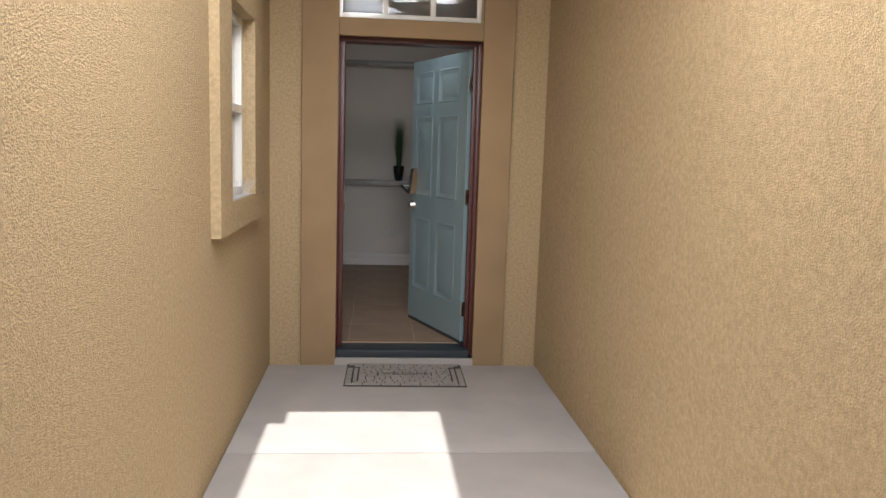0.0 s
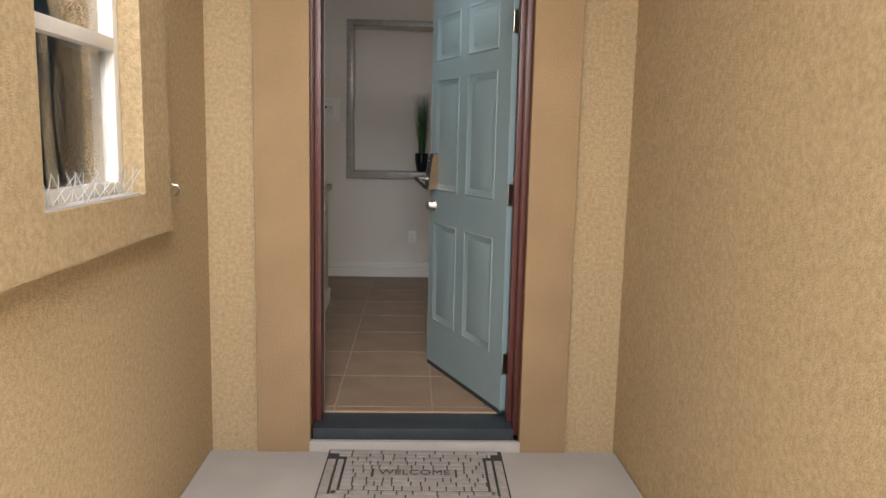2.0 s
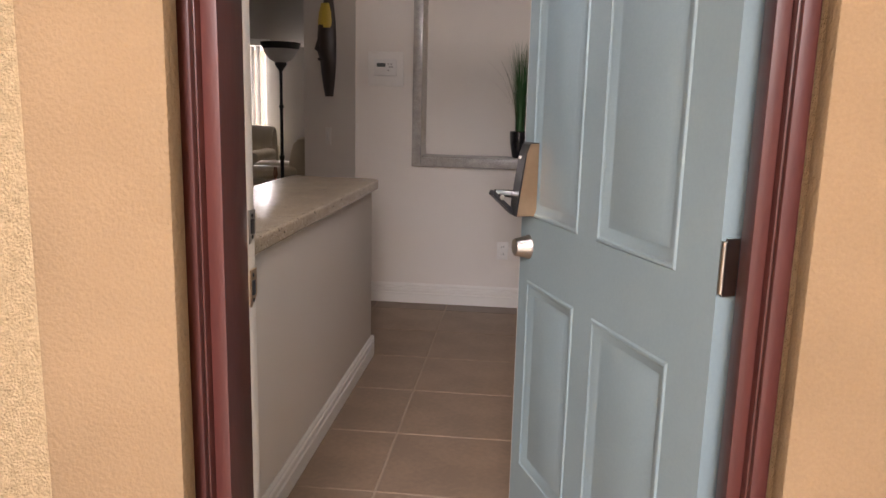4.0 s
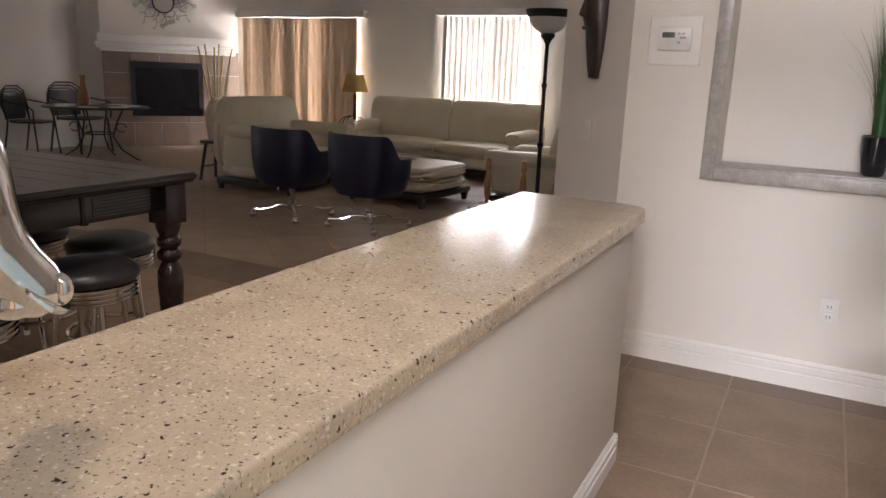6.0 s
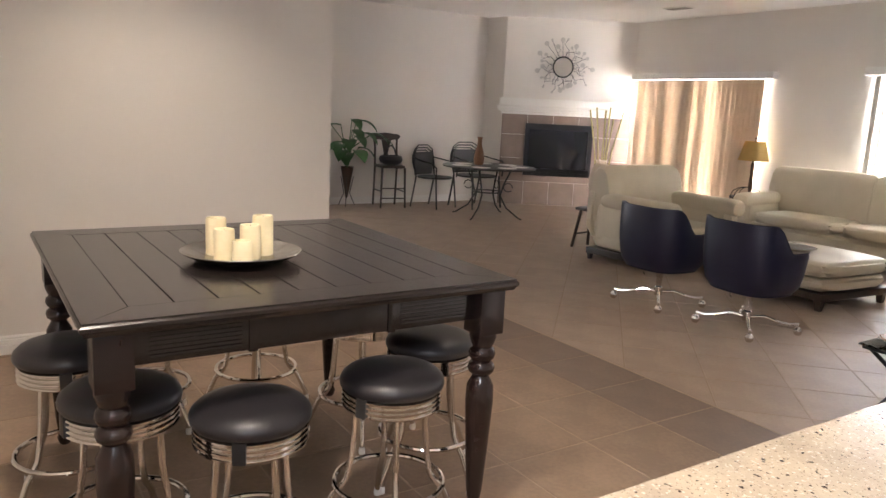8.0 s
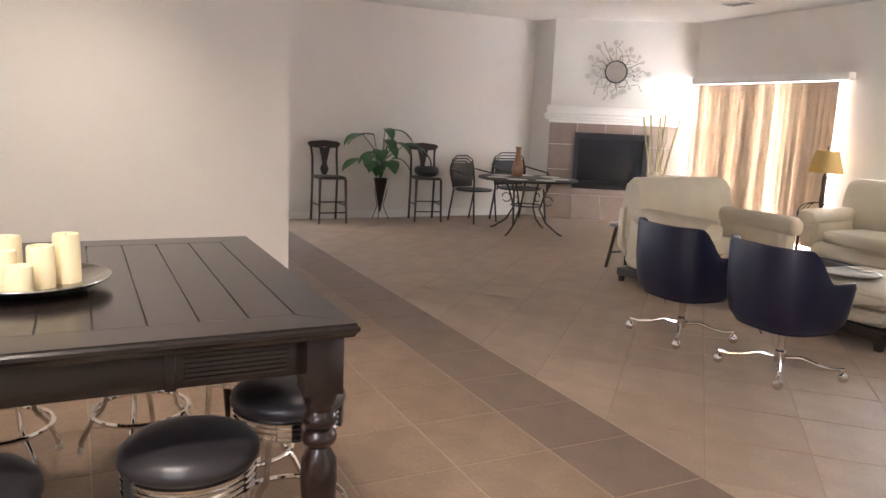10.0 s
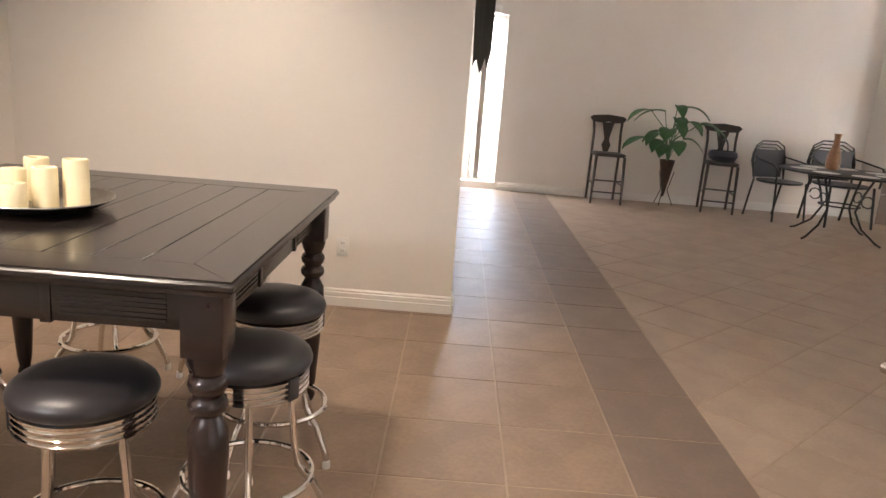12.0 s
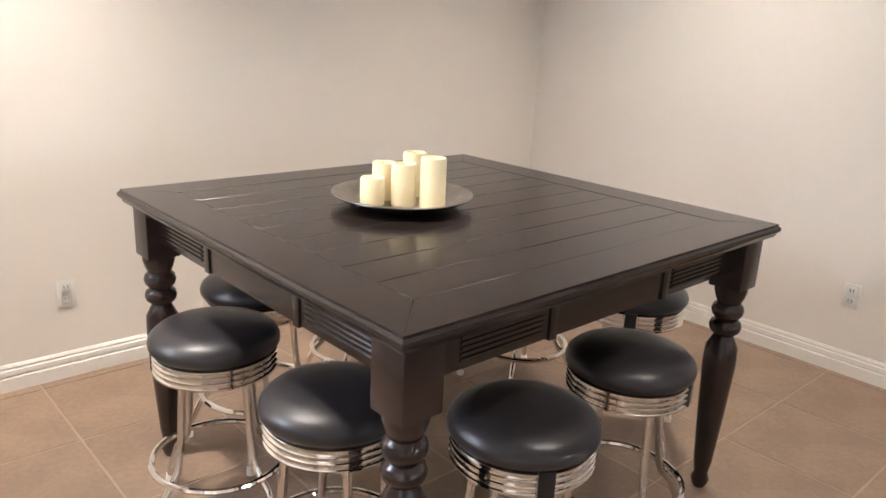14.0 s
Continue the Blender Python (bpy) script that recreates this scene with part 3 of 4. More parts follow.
def carved_mask(m, h, w, label):
    bm = bmesh.new()
    rings = []
    for i in range(13):
        u = i / 12
        z = -h / 2 + h * u
        r = w / 2 * max(.12, math.sin(math.pi * min(1, .1 + u * .86)) ** .6)
        d = .03 + .035 * math.sin(math.pi * u) + (.02 if 5 <= i <= 8 else 0) - (.012 if i == 9 else 0)
        rings.append([(r * math.cos(a), -d * math.sin(a) if math.sin(a) > 0 else 0, z) for a in (2 * math.pi * k / 16 for k in range(16))])
    for sx in (-1, 1):
        tube([(sx * .008, -.075, .06), (sx * .035, -.062, .075), (sx * .062, -.04, .05)], [.006, .009, .004], 8, bm)
        tube([(sx * .012, -.082, .01), (sx * .035, -.066, .015), (sx * .05, -.05, .005)], [.003, .008, .003], 8, bm)
    tube([(0, -.07, .07), (0, -.092, .0), (0, -.10, -.04), (0, -.08, -.055)], [.008, .012, .018, .006], 10, bm)
    tube([(-.03, -.068, -.11), (0, -.085, -.105), (.03, -.068, -.11)], [.004, .010, .004], 8, bm)
    mk = solid("wall_mask", loft(rings, bm), M["darkwood"], label, "wall mask", m)
    part("painted_brow", loft([[(r * math.cos(a), -.03 - d * math.sin(a), z) for a in (math.pi * k / 12 for k in range(13))] + [(0, -.01, z)] for z, r, d in ((.10, .070, .048), (.14, .074, .046), (.20, .066, .040), (.26, .040, .03))]), M["yellow"], mk, "yellow painted brow")
    return mk


carved_mask(pose(-.80, 3.975, 1.72, 0, 0, -45), .70, .17, "long dark carved wooden mask with a yellow mark")
hg_ = [(-.07, 3.049), (.07, 3.049), (.075, 2.2), (.07, 1.62), (.045, 1.50), (.03, 1.58), (.0, 1.46), (-.03, 1.57), (-.055, 1.52), (-.075, 2.2)]
solid("wall_hanging", loft([[(-5.75 + s, 2.94 + u, z) for u, z in hg_] for s in (-.01, .01)]), M["darkcurtain"], "dark narrow woven hanging with a ragged hem", "wall hanging")

vs = thing("niche_plant", "ornamental green grass in a glossy black pot", "potted plant", pose(.51, 3.84, NB + .0125))
part("pot", lathe([(.035, 0), (.045, .01), (.062, .10), (.066, .17), (.06, .175), (.055, .15), (.001, .15)], 28), M["screen"], vs)
random.seed(3)
for nm, mt, cnt, sp_, hh in (("grass", M["grass_green"], 230, .10, .62), ("dry_grass", M["grass_tip"], 40, .26, .55)):
    bm = bmesh.new()
    for i in range(cnt):
        a, r = random.uniform(0, 6.28), random.uniform(.2, 1) * sp_
        b0 = Vector((math.cos(a) * .03 * random.random(), math.sin(a) * .03 * random.random(), .15))
        h = hh * random.uniform(.55, 1)
        w = random.uniform(.0015, .003)
        px = Vector((-math.sin(a), math.cos(a), 0)) * w
        pv = None
        for k in range(5):
            u = k / 4
            c = b0 + Vector((math.cos(a) * r * u ** 2, math.sin(a) * min(r, .07) * u ** 2, h * u - (.25 * r * u ** 3)))
            ww = px * (1 - .85 * u)
            v = (bm.verts.new(c - ww), bm.verts.new(c + ww))
            if pv:
                bm.faces.new((pv[0], pv[1], v[1], v[0]))
            pv = v
    part(nm, bm, mt, vs)

# chrome horse head bust on the stone top
spine = [(.33, .0, .11, .09), (.33, .03, .11, .09), (.335, .05, .08, .058), (.345, .15, .09, .056), (.365, .26, .092, .055), (.395, .36, .088, .053), (.435, .425, .08, .052), (.48, .435, .078, .053), (.515, .40, .08, .052), (.540, .35, .078, .050),
         (.560, .30, .068, .046), (.580, .258, .050, .040), (.597, .224, .041, .035), (.615, .195, .038, .036), (.631, .173, .039, .040), (.644, .157, .036, .040), (.653, .146, .029, .033), (.658, .140, .015, .02)]
hs = []
for k, (y, z, rp, rx) in enumerate(spine):
    y0, z0 = spine[max(k - 1, 0)][:2]
    y1, z1 = spine[min(k + 1, len(spine) - 1)][:2]
    q = math.hypot(y1 - y0, z1 - z0)
    ny, nz = (z1 - z0) / q, -(y1 - y0) / q
    ring = []
    for t in (2 * math.pi * i / 28 for i in range(28)):
        # hollowed cheeks and a ridged mane line
        g = 1 - .10 * math.exp(-((k - 12) / 1.6) ** 2) * math.cos(t) ** 2 + .07 * math.sin(3 * t + k * .9) * (2 < k < 12)
        ring.append((-.50 + rx * g * math.cos(t), y + ny * rp * g * math.sin(t), .9355 + max(0, z + nz * rp * g * math.sin(t))))
    hs.append(ring)
bm = loft(hs)


def knob_at(bm, c, r):
    v = bmesh.ops.create_icosphere(bm, subdivisions=3, radius=1, matrix=Matrix.Translation(c) @ Matrix.Diagonal((*r, 1)))
    return v


knob_at(bm, (-.50, .614, 1.088), (.026, .026, .022))
for s in (-1, 1):
    tube([(-.50 + s * .028, .435, 1.43), (-.50 + s * .036, .43, 1.49), (-.50 + s * .03, .44, 1.535)], [.02, .016, .002], 10, bm)
    knob_at(bm, (-.50 + s * .030, .655, 1.098), (.015, .014, .020))
    knob_at(bm, (-.50 + s * .045, .545, 1.285), (.012, .018, .014))
    tube([(-.50 + s * .046, .525, 1.31), (-.50 + s * .053, .55, 1.312), (-.50 + s * .048, .575, 1.295)], [.004, .009, .003], 8, bm)
    tube([(-.50 + s * .036, .655, 1.072), (-.50 + s * .042, .632, 1.082), (-.50 + s * .038, .61, 1.105)], [.003, .007, .003], 8, bm)
solid("horse_statue", bm, M["chrome"], "polished chrome horse head on the stone top", "statue")

# ---- dining: table, stools, tray, candles ----
TX0, TX1, TY0, TY1, TZ = -3.445, -1.955, .915, 2.34, .932
tb = thing("pub_table", "square espresso wooden pub table with turned legs", "table", pose((TX0 + TX1) / 2, (TY0 + TY1) / 2, 0))
hx, hy = (TX1 - TX0) / 2, (TY1 - TY0) / 2


def mould(x0, y0, x1, y1):
    """Table edge with an ogee, as a ring under the border boards."""
    prof = [(.03, TZ - .045), (.012, TZ - .04), (.008, TZ - .03), (.0, TZ - .022), (.0, TZ - .012), (.006, TZ - .006)]
    return loft([[(x0 + i, y0 + i, z), (x1 - i, y0 + i, z), (x1 - i, y1 - i, z), (x0 + i, y1 - i, z)] for i, z in prof])


part("tabletop_edge", mould(-hx, -hy, hx, hy), M["wood"], tb)
bd = .14
for pts in ([(-hx, -hy), (hx, -hy), (hx - bd, -hy + bd), (-hx + bd, -hy + bd)], [(hx, -hy), (hx, hy), (hx - bd, hy - bd), (hx - bd, -hy + bd)],
            [(hx, hy), (-hx, hy), (-hx + bd, hy - bd), (hx - bd, hy - bd)], [(-hx, hy), (-hx, -hy), (-hx + bd, -hy + bd), (-hx + bd, hy - bd)]):
    c = Vector((sum(p[0] for p in pts) / 4, sum(p[1] for p in pts) / 4))
    q = [c + (Vector(p) - c) * .997 for p in pts]
    q = [Vector((max(-hx + .007, min(hx - .007, p.x)), max(-hy + .007, min(hy - .007, p.y)))) for p in q]
    part("border_board", prism(q, TZ - .008, TZ), M["wood"], tb)
npl = 9
pw = (2 * hy - 2 * bd) / npl
for i in range(npl):
    y = -hy + bd + i * pw
    part("plank", box(-hx + bd + .002, y + .0014, TZ - .009, hx - bd - .002, y + pw - .0014, TZ - .0005, .0015, 1), M["wood"], tb)
for s in (-1, 1):
    for nm, g, g2 in (("apron", (-hx + .1, s * (hy - .085) - .012, .78, hx - .1, s * (hy - .085) + .012, .886), 0), ("apron", (s * (hx - .085) - .012, -hy + .1, .78, s * (hx - .085) + .012, hy - .1, .886), 1)):
        ap = part(nm, box(*g, .003), M["wood"], tb)
        for k in (-1, 1):
            if g2 == 0:
                part("apron_block", box(k * .235 - .014, s * (hy - .085) - .017, .775, k * .235 + .014, s * (hy - .085) + .017, .885, .003), M["wood"], ap)
            else:
                part("apron_block", box(s * (hx - .085) - .017, k * .235 - .014, .775, s * (hx - .085) + .017, k * .235 + .014, .885, .003), M["wood"], ap)
        for u0, u1 in ((.27, .53), (-.53, -.27)):
            bm = bmesh.new()
            for k in range(6):
                z = .798 + k * .013
                for f in (-1, 1):
                    if g2 == 0:
                        addbox(bm, u0, s * (hy - .085) + f * .0125 - .003, z, u1, s * (hy - .085) + f * .0125 + .003, z + .007)
                    else:
                        addbox(bm, s * (hx - .085) + f * .0125 - .003, u0, z, s * (hx - .085) + f * .0125 + .003, u1, z + .007)
            tagged(part("reeding", bm, M["wood"], ap), kind="stuff")
legp = [(.018, 0), (.024, .01), (.03, .03), (.022, .055), (.026, .075), (.03, .10), (.042, .28), (.052, .46), (.05, .52), (.035, .55), (.03, .56), (.046, .575), (.05, .59), (.046, .605), (.034, .615), (.046, .63), (.05, .645), (.046, .66), (.036, .67), (.044, .69), (.05, .71), (.05, .725)]
legm = mesh_of("leg", lathe(legp, 28), M["wood_leg"])
blkm = mesh_of("leg_block", box(-.052, -.052, .725, .052, .052, .886, .004), M["wood_leg"])
for sx in (-1, 1):
    for sy in (-1, 1):
        lg = part("leg", legm, None, tb, m=pose(sx * (hx - .085), sy * (hy - .085), 0))
        part("leg_block", blkm, None, lg)


def make_stool(m):
    s = thing("bar_stool", "chrome diner stool with round black vinyl seat", "stool", m, group="stools round the table")
    R = .172
    part("seat", lathe([(R - .02, .553), (R + .004, .558), (R + .011, .568), (R + .012, .580), (R + .007, .594), (R - .012, .611), (R - .05, .624), (R - .10, .630), (.001, .633)], 40), M["vinylseat"], s)
    prof = [(R - .02, .485)]
    for i in range(4):
        z = .487 + i * .017
        prof += [(R - .004, z), (R + .003, z + .005), (R + .003, z + .010), (R - .004, z + .015)]
    prof += [(R - .02, .558)]
    b = part("chrome_band", lathe(prof, 36), M["chrome"], s)
    part("band_joint", box(-.02, -R - .006, .489, .02, -R + .006, .556, .002), M["black"], b)
    for k in range(4):
        a = radians(45 + 90 * k)
        c, d = math.cos(a), math.sin(a)
        pts = [(.12 * c, .12 * d, .49), (.135 * c, .135 * d, .30), (.15 * c, .15 * d, .215), (.165 * c, .165 * d, .19), (.20 * c, .20 * d, .15), (.245 * c, .245 * d, .05), (.25 * c, .25 * d, .012)]
        lg = part("leg", tube(pts, .0115, 10), M["chrome"], s)
        part("foot", lathe([(.014, 0), (.015, .012), (.012, .03)], 10, None, .25 * c, .25 * d), M["vinyl"], lg)
    part("foot_ring", tube(circle(.195, .195, 36), .010, 8, None, True), M["chrome"], s)
    return s


st = [(-2.04, 1.39, 60), (-2.10, 1.915, 25), (-2.40, 2.26, 150), (-2.905, 2.21, 200), (-2.34, 1.07, 10), (-2.85, .98, 80), (-3.42, 1.35, 170), (-3.42, 1.88, 120)]
s0 = make_stool(pose(st[0][0], st[0][1], 0, 0, 0, st[0][2]))
for x, y, r in st[1:]:
    copy_thing(s0, pose(x, y, 0, 0, 0, r))

ty = thing("serving_tray", "round pewter tray with a raised rim on the table", "tray", pose(-2.595, 1.54, TZ))
part("dish", lathe([(.11, 0), (.13, .002), (.165, .010), (.205, .030), (.214, .036), (.217, .037), (.217, .040), (.212, .041), (.200, .034), (.162, .015), (.13, .008), (.001, .008)], 56), M["tray"], ty)
part("rim_bead", tube(circle(.2155, .0395, 56), .0025, 6, None, True), M["tray"], ty)
for x, y, r, h in ((-2.50, 1.513, .037, .083), (-2.576, 1.470, .037, .115), (-2.577, 1.566, .038, .126), (-2.635, 1.634, .039, .150), (-2.695, 1.475, .038, .138)):
    cn = thing("candle", "ivory pillar candle standing on the tray", "candle", pose(x, y, TZ + .0085), group="candles on the tray")
    part("wax", lathe([(r - .002, 0), (r, .003), (r, h * .5), (r - .0006, h - .006), (r - .003, h), (r - .009, h), (r - .013, h - .014), (.001, h - .018)], 28), M["wax"], cn)
    part("wick", tube([(0, 0, h - .02), (.001, 0, h - .008), (.003, 0, h - .001)], .0012, 6), M["ink"], cn)

# Unseen trims, one per spot, including the added third.
for cx, cy, _ in CANS:
    dl = thing("downlight", "recessed round ceiling downlight with white trim", "ceiling light", pose(cx, cy, CEIL - .012))
    part("ring", lathe([(.085, 0), (.1, .002), (.1, .011), (.084, .011)], 32), M["white"], dl)
    dl.children[0].visible_shadow = False
# ---- living room ----


def cushion(x0, y0, z0, x1, y1, z1, bev=.06, seg=4, puff=0.0):
    bm = box(x0, y0, z0, x1, y1, z1)
    bmesh.ops.subdivide_edges(bm, edges=list(bm.edges), cuts=3, use_grid_fill=True)
    c = Vector(((x0 + x1) / 2, (y0 + y1) / 2, (z0 + z1) / 2))
    h = Vector((abs(x1 - x0) / 2, abs(y1 - y0) / 2, abs(z1 - z0) / 2))
    n = 4 if bev < .06 else 3.2
    for v in bm.verts:
        d = Vector([(v.co[i] - c[i]) / h[i] for i in range(3)])
        L = (abs(d.x) ** 6 + abs(d.y) ** 6 + abs(d.z) ** 6) ** (1 / 6)
        q = d / max(L, 1e-6) * max(abs(d.x), abs(d.y), abs(d.z))
        for i in range(3):
            v.co[i] = c[i] + q[i] * h[i]
    bmesh.ops.bevel(bm, geom=[e for e in bm.edges if len(e.link_faces) == 2 and e.calc_face_angle(0) > .5], offset=bev * .6, segments=seg, affect="EDGES", profile=.6)
    return bm


def upholstered(name, label, cat, width, depth, m, seats=1, top=.95, arm=.66):
    """Faces -y locally; origin at the middle of its footprint."""
    s = thing(name, label, cat, m)
    w, d = width / 2, depth / 2
    part("plinth", box(-w + .04, -d + .05, .06, w - .04, d - .04, .13, .005), M["darkwood"], s)
    for sx in (-1, 1):
        for sy in (-1, 1):
            part("leg", lathe([(.026, 0), (.036, .07)], 4), M["darkwood"], s, m=pose(sx * (w - .07), sy * (d - .08), 0, 0, 0, 45))
    part("base", cushion(-w + .02, -d + .04, .125, w - .02, d - .02, .32, .03), M["cream"], s)
    aw = .25
    for i in range(seats):
        x0 = -w + aw + i * (width - 2 * aw) / seats
        x1 = x0 + (width - 2 * aw) / seats
        part("seat_cushion", cushion(x0 + .003, -d, .30, x1 - .003, d - .22, .46, .06), M["cream"], s)
        if i == 0:
            x0 = -w + .05
        if i == seats - 1:
            x1 = w - .05
        prof = []
        for x, k in ((x0 + .003, .9), (x0 + .06, 1), ((x0 + x1) / 2, 1.02), (x1 - .06, 1), (x1 - .003, .9)):
            prof.append([(x, d - .30 + a * k, .42 + (b - .42) * (k * .5 + .5) * (top - .42) / .5) for a, b in ((.02, .42), (.0, .55), (.03, .74), (.07, .86), (.13, .915), (.20, .92), (.26, .88), (.29, .78), (.29, .42))])
        part("back_cushion", loft(prof), M["cream"], s)
    for sx in (-1, 1):
        x0, x1 = sorted((sx * w, sx * (w - aw)))
        part("arm", cushion(x0 + .02, -d + .05, .20, x1 - .02, d - .1, arm - .08, .04), M["cream"], s)
        # rolled pad, fuller in front and drooping over the arm's face
        rings = []
        for y, k, dz in ((-d - .005, .55, -.035), (-d + .01, .85, -.012), (-d + .06, 1, 0), (0, .98, .005), (d - .26, .95, .015), (d - .2, .75, .01)):
            cx_, rx_, rz_ = (x0 + x1) / 2, (x1 - x0) / 2 * k, .085 * k
            rings.append([(cx_ + rx_ * (abs(math.cos(a)) ** .7) * (1 if math.cos(a) > 0 else -1), y, arm - .085 + dz + rz_ * (abs(math.sin(a)) ** .8) * (1 if math.sin(a) > 0 else -1)) for a in (2 * math.pi * q / 20 for q in range(20))])
        part("arm_pad", loft(rings), M["cream"], s)
    part("back_panel", cushion(-w + .02, d - .12, .2, w - .02, d, top - .15, .04), M["cream"], s)
    return s


upholstered("armchair", "cream leather armchair on dark wooden feet", "armchair", 1.36, 1.08, pose(-5.27, 7.02, 0, 0, 0, 94), top=1.01, arm=.72)
upholstered("sofa", "cream leather two-seat sofa under the window", "sofa", 2.75, .98, pose(-4.47, 9.43, 0), seats=2, top=1.0)
upholstered("armchair", "cream leather armchair beside the floor lamp", "armchair", 1.08, 1.0, pose(-2.35, 7.75, 0, 0, 0, -90), arm=.6)

ot = thing("ottoman", "square cream leather ottoman on a dark plinth", "ottoman", pose(-3.67, 7.14, 0, 0, 0, -4))
part("plinth", box(-.49, -.49, .09, .49, .49, .15, .006), M["darkwood"], ot)
for sx in (-1, 1):
    for sy in (-1, 1):
        part("foot", lathe([(.03, 0), (.05, .1)], 4), M["darkwood"], ot, m=pose(sx * .44, sy * .44, 0, 0, 0, 45))
part("body", cushion(-.505, -.505, .15, .505, .505, .27, .03), M["cream"], ot)
part("top_cushion", cushion(-.515, -.515, .265, .515, .515, .42, .06), M["cream"], ot)
dt = thing("dish", "shallow silver dish lying on the ottoman", "dish", pose(-3.75, 6.98, .42))
part("bowl", lathe([(.10, 0), (.15, .006), (.20, .028), (.205, .03), (.15, .012), (.001, .01)], 32), M["tray"], dt)


def navy_chair(m):
    c = thing("swivel_chair", "navy leather barrel swivel chair on chrome casters", "chair", m, group="navy swivel chairs")
    rings, n = [], 44

    def plan(a, k):
        c_, s_ = math.cos(a), math.sin(a)
        q = (abs(c_) ** 3 + abs(s_) ** 3) ** (-1 / 3)
        return .335 * k * c_ * q, -.315 * k * s_ * q
    for i in range(n + 1):
        a = radians(-48 + 276 * i / n)
        u = abs(i / n - .5) * 2
        e = min(1, max(0, (u - .42) / .24))
        top = .835 - .20 * e * e * (3 - 2 * e) - .03 * max(0, (u - .85) / .15) ** 2
        prof = [(.62, .315), (.80, .325), (.90, .37), (.955, .46), (.99, .58), (1.0, top - .03), (.985, top - .006), (.955, top), (.92, top - .008), (.89, top - .05), (.84, .5), (.80, .36)]
        rings.append([(*plan(a, k), z) for k, z in prof])
    sh = part("shell", loft(rings), M["navy"], c)
    part("piping", tube([(*plan(radians(-44 + 268 * i / 40), .988), .835 - .20 * (lambda e: e * e * (3 - 2 * e))(min(1, max(0, (abs(i / 40 - .5) * 2 * .97 - .42) / .24))) - .004) for i in range(41)], .004, 6), M["navy"], sh)
    part("seat", loft([[(*plan(2 * math.pi * q / 32, k), z) for q in range(32)] for k, z in ((.55, .30), (.78, .31), (.84, .36), (.84, .44), (.80, .475), (.62, .49))]), M["navy"], c)
    part("tension_knob", tube([(-.12, -.05, .30), (-.13, -.06, .24), (-.11, -.06, .225)], .006, 6), M["chrome"], c)
    part("post", lathe([(.03, .07), (.034, .09), (.034, .14), (.024, .15), (.024, .22), (.03, .23), (.03, .27), (.06, .29)], 18), M["chrome"], c)
    for k in range(4):
        a = radians(45 + 90 * k)
        d = Vector((math.cos(a), math.sin(a), 0))
        ar = part("arm", tube([d * .02 + Vector((0, 0, .10)), d * .12 + Vector((0, 0, .115)), d * .22 + Vector((0, 0, .085)), d * .30 + Vector((0, 0, .075)), d * .36 + Vector((0, 0, .085))], .012, 8), M["chrome"], c)
        e = d * .36
        part("caster", lathe([(.004, 0), (.018, .004), (.028, .016), (.032, .032), (.028, .048), (.018, .060), (.008, .066), (.007, .09)], 18, None, e.x, e.y), M["chrome"], ar)
    return c


n0 = navy_chair(pose(-4.02, 5.55, 0, 0, 0, -3))
copy_thing(n0, pose(-3.19, 5.575, 0, 0, 0, -6))

# blinds


def blinds(name, label, mt, axis, p, a0, a1, z0, z1, ang, step=.083, loose=7):
    b = thing(name, label, "blinds")
    if axis == "x":
        part("valance", box(a0 - .1, p - .07, z1, a1 + .1, p + .07, z1 + .095, .004), M["white"], b)
    else:
        part("valance", box(p - .07, a0 - .06, z1, p + .07, a1 + .06, z1 + .095, .004), M["white"], b)
    pr = [(-.044, 0), (-.022, .006), (0, .008), (.022, .006), (.044, 0)]
    me = mesh_of("slat", loft([[(x, y, z) for x, y in pr] + [(x, y - .0012, z) for x, y in pr[::-1]] for z in (z0, z1 - .002)]), mt)
    k = int((a1 - a0) / step)
    for i in range(k):
        u = a0 + (i + .5) * step
        r = ang + random.uniform(-loose, loose)
        part("slat", me, None, b, m=pose(u, p, 0, 0, 0, r) if axis == "x" else pose(p, u, 0, 0, 0, 90 + r))
    return b


random.seed(11)
blinds("vertical_blinds", "tan vertical cloth blinds closed over the patio door", M["slat_tan"], "x", NORTH - .05, -8.625, -6.275, .05, 2.14, 5, .0848, 9)
blinds("vertical_blinds", "pale vertical blinds half open over the window", M["slat_white"], "x", NORTH - .08, -4.84, -3.39, .8, 2.17, -20, .088)
blinds("vertical_blinds", "pale vertical blinds over the side patio door", M["slat_white"], "y", WEST + .09, 2.2, 3.2, .14, 2.28, 25, .085)

# fireplace
fm = pose(FA.x, FA.y, 0, 0, 0, fyaw)
FL = (FB - FA).length
fp = thing("fireplace", "brown tiled corner fireplace with white mantel", "fireplace", fm)
bx0, bx1, bz0, bz1 = .40, 1.53, .50, 1.36
for i in range(5):
    for j in range(4):
        x0, x1 = i * FL / 5 + .003, (i + 1) * FL / 5 - .003
        z0, z1 = j * .39 + .003, (j + 1) * .39 - .003
        if x0 > bx0 - .05 and x1 < bx1 + .1 and 0 < j < 3:
            continue
        part("tile", box(x0, -.02, z0, x1, -.001, min(z1, 1.56), .003, 1), M["fp_tile"], fp)
for x0, x1, z0, z1 in ((bx0 - .02, bx1 + .02, 1.29, 1.17), ):
    part("tile", box(x0 - .05, -.015, .39, x1 + .08, -.0015, 1.17), M["fp_tile"], fp)
part("surround", wall_mesh("x", -.05, -.016, bx0, bx1, bz0, bz1, holes=[(bx0 + .07, bx1 - .07, bz0 + .12, bz1 - .10)]), M["black"], fp, "black metal fireplace front")
part("fire_glass", box(bx0 + .068, -.03, bz0 + .118, bx1 - .068, -.022, bz1 - .098), M["screen"], fp)
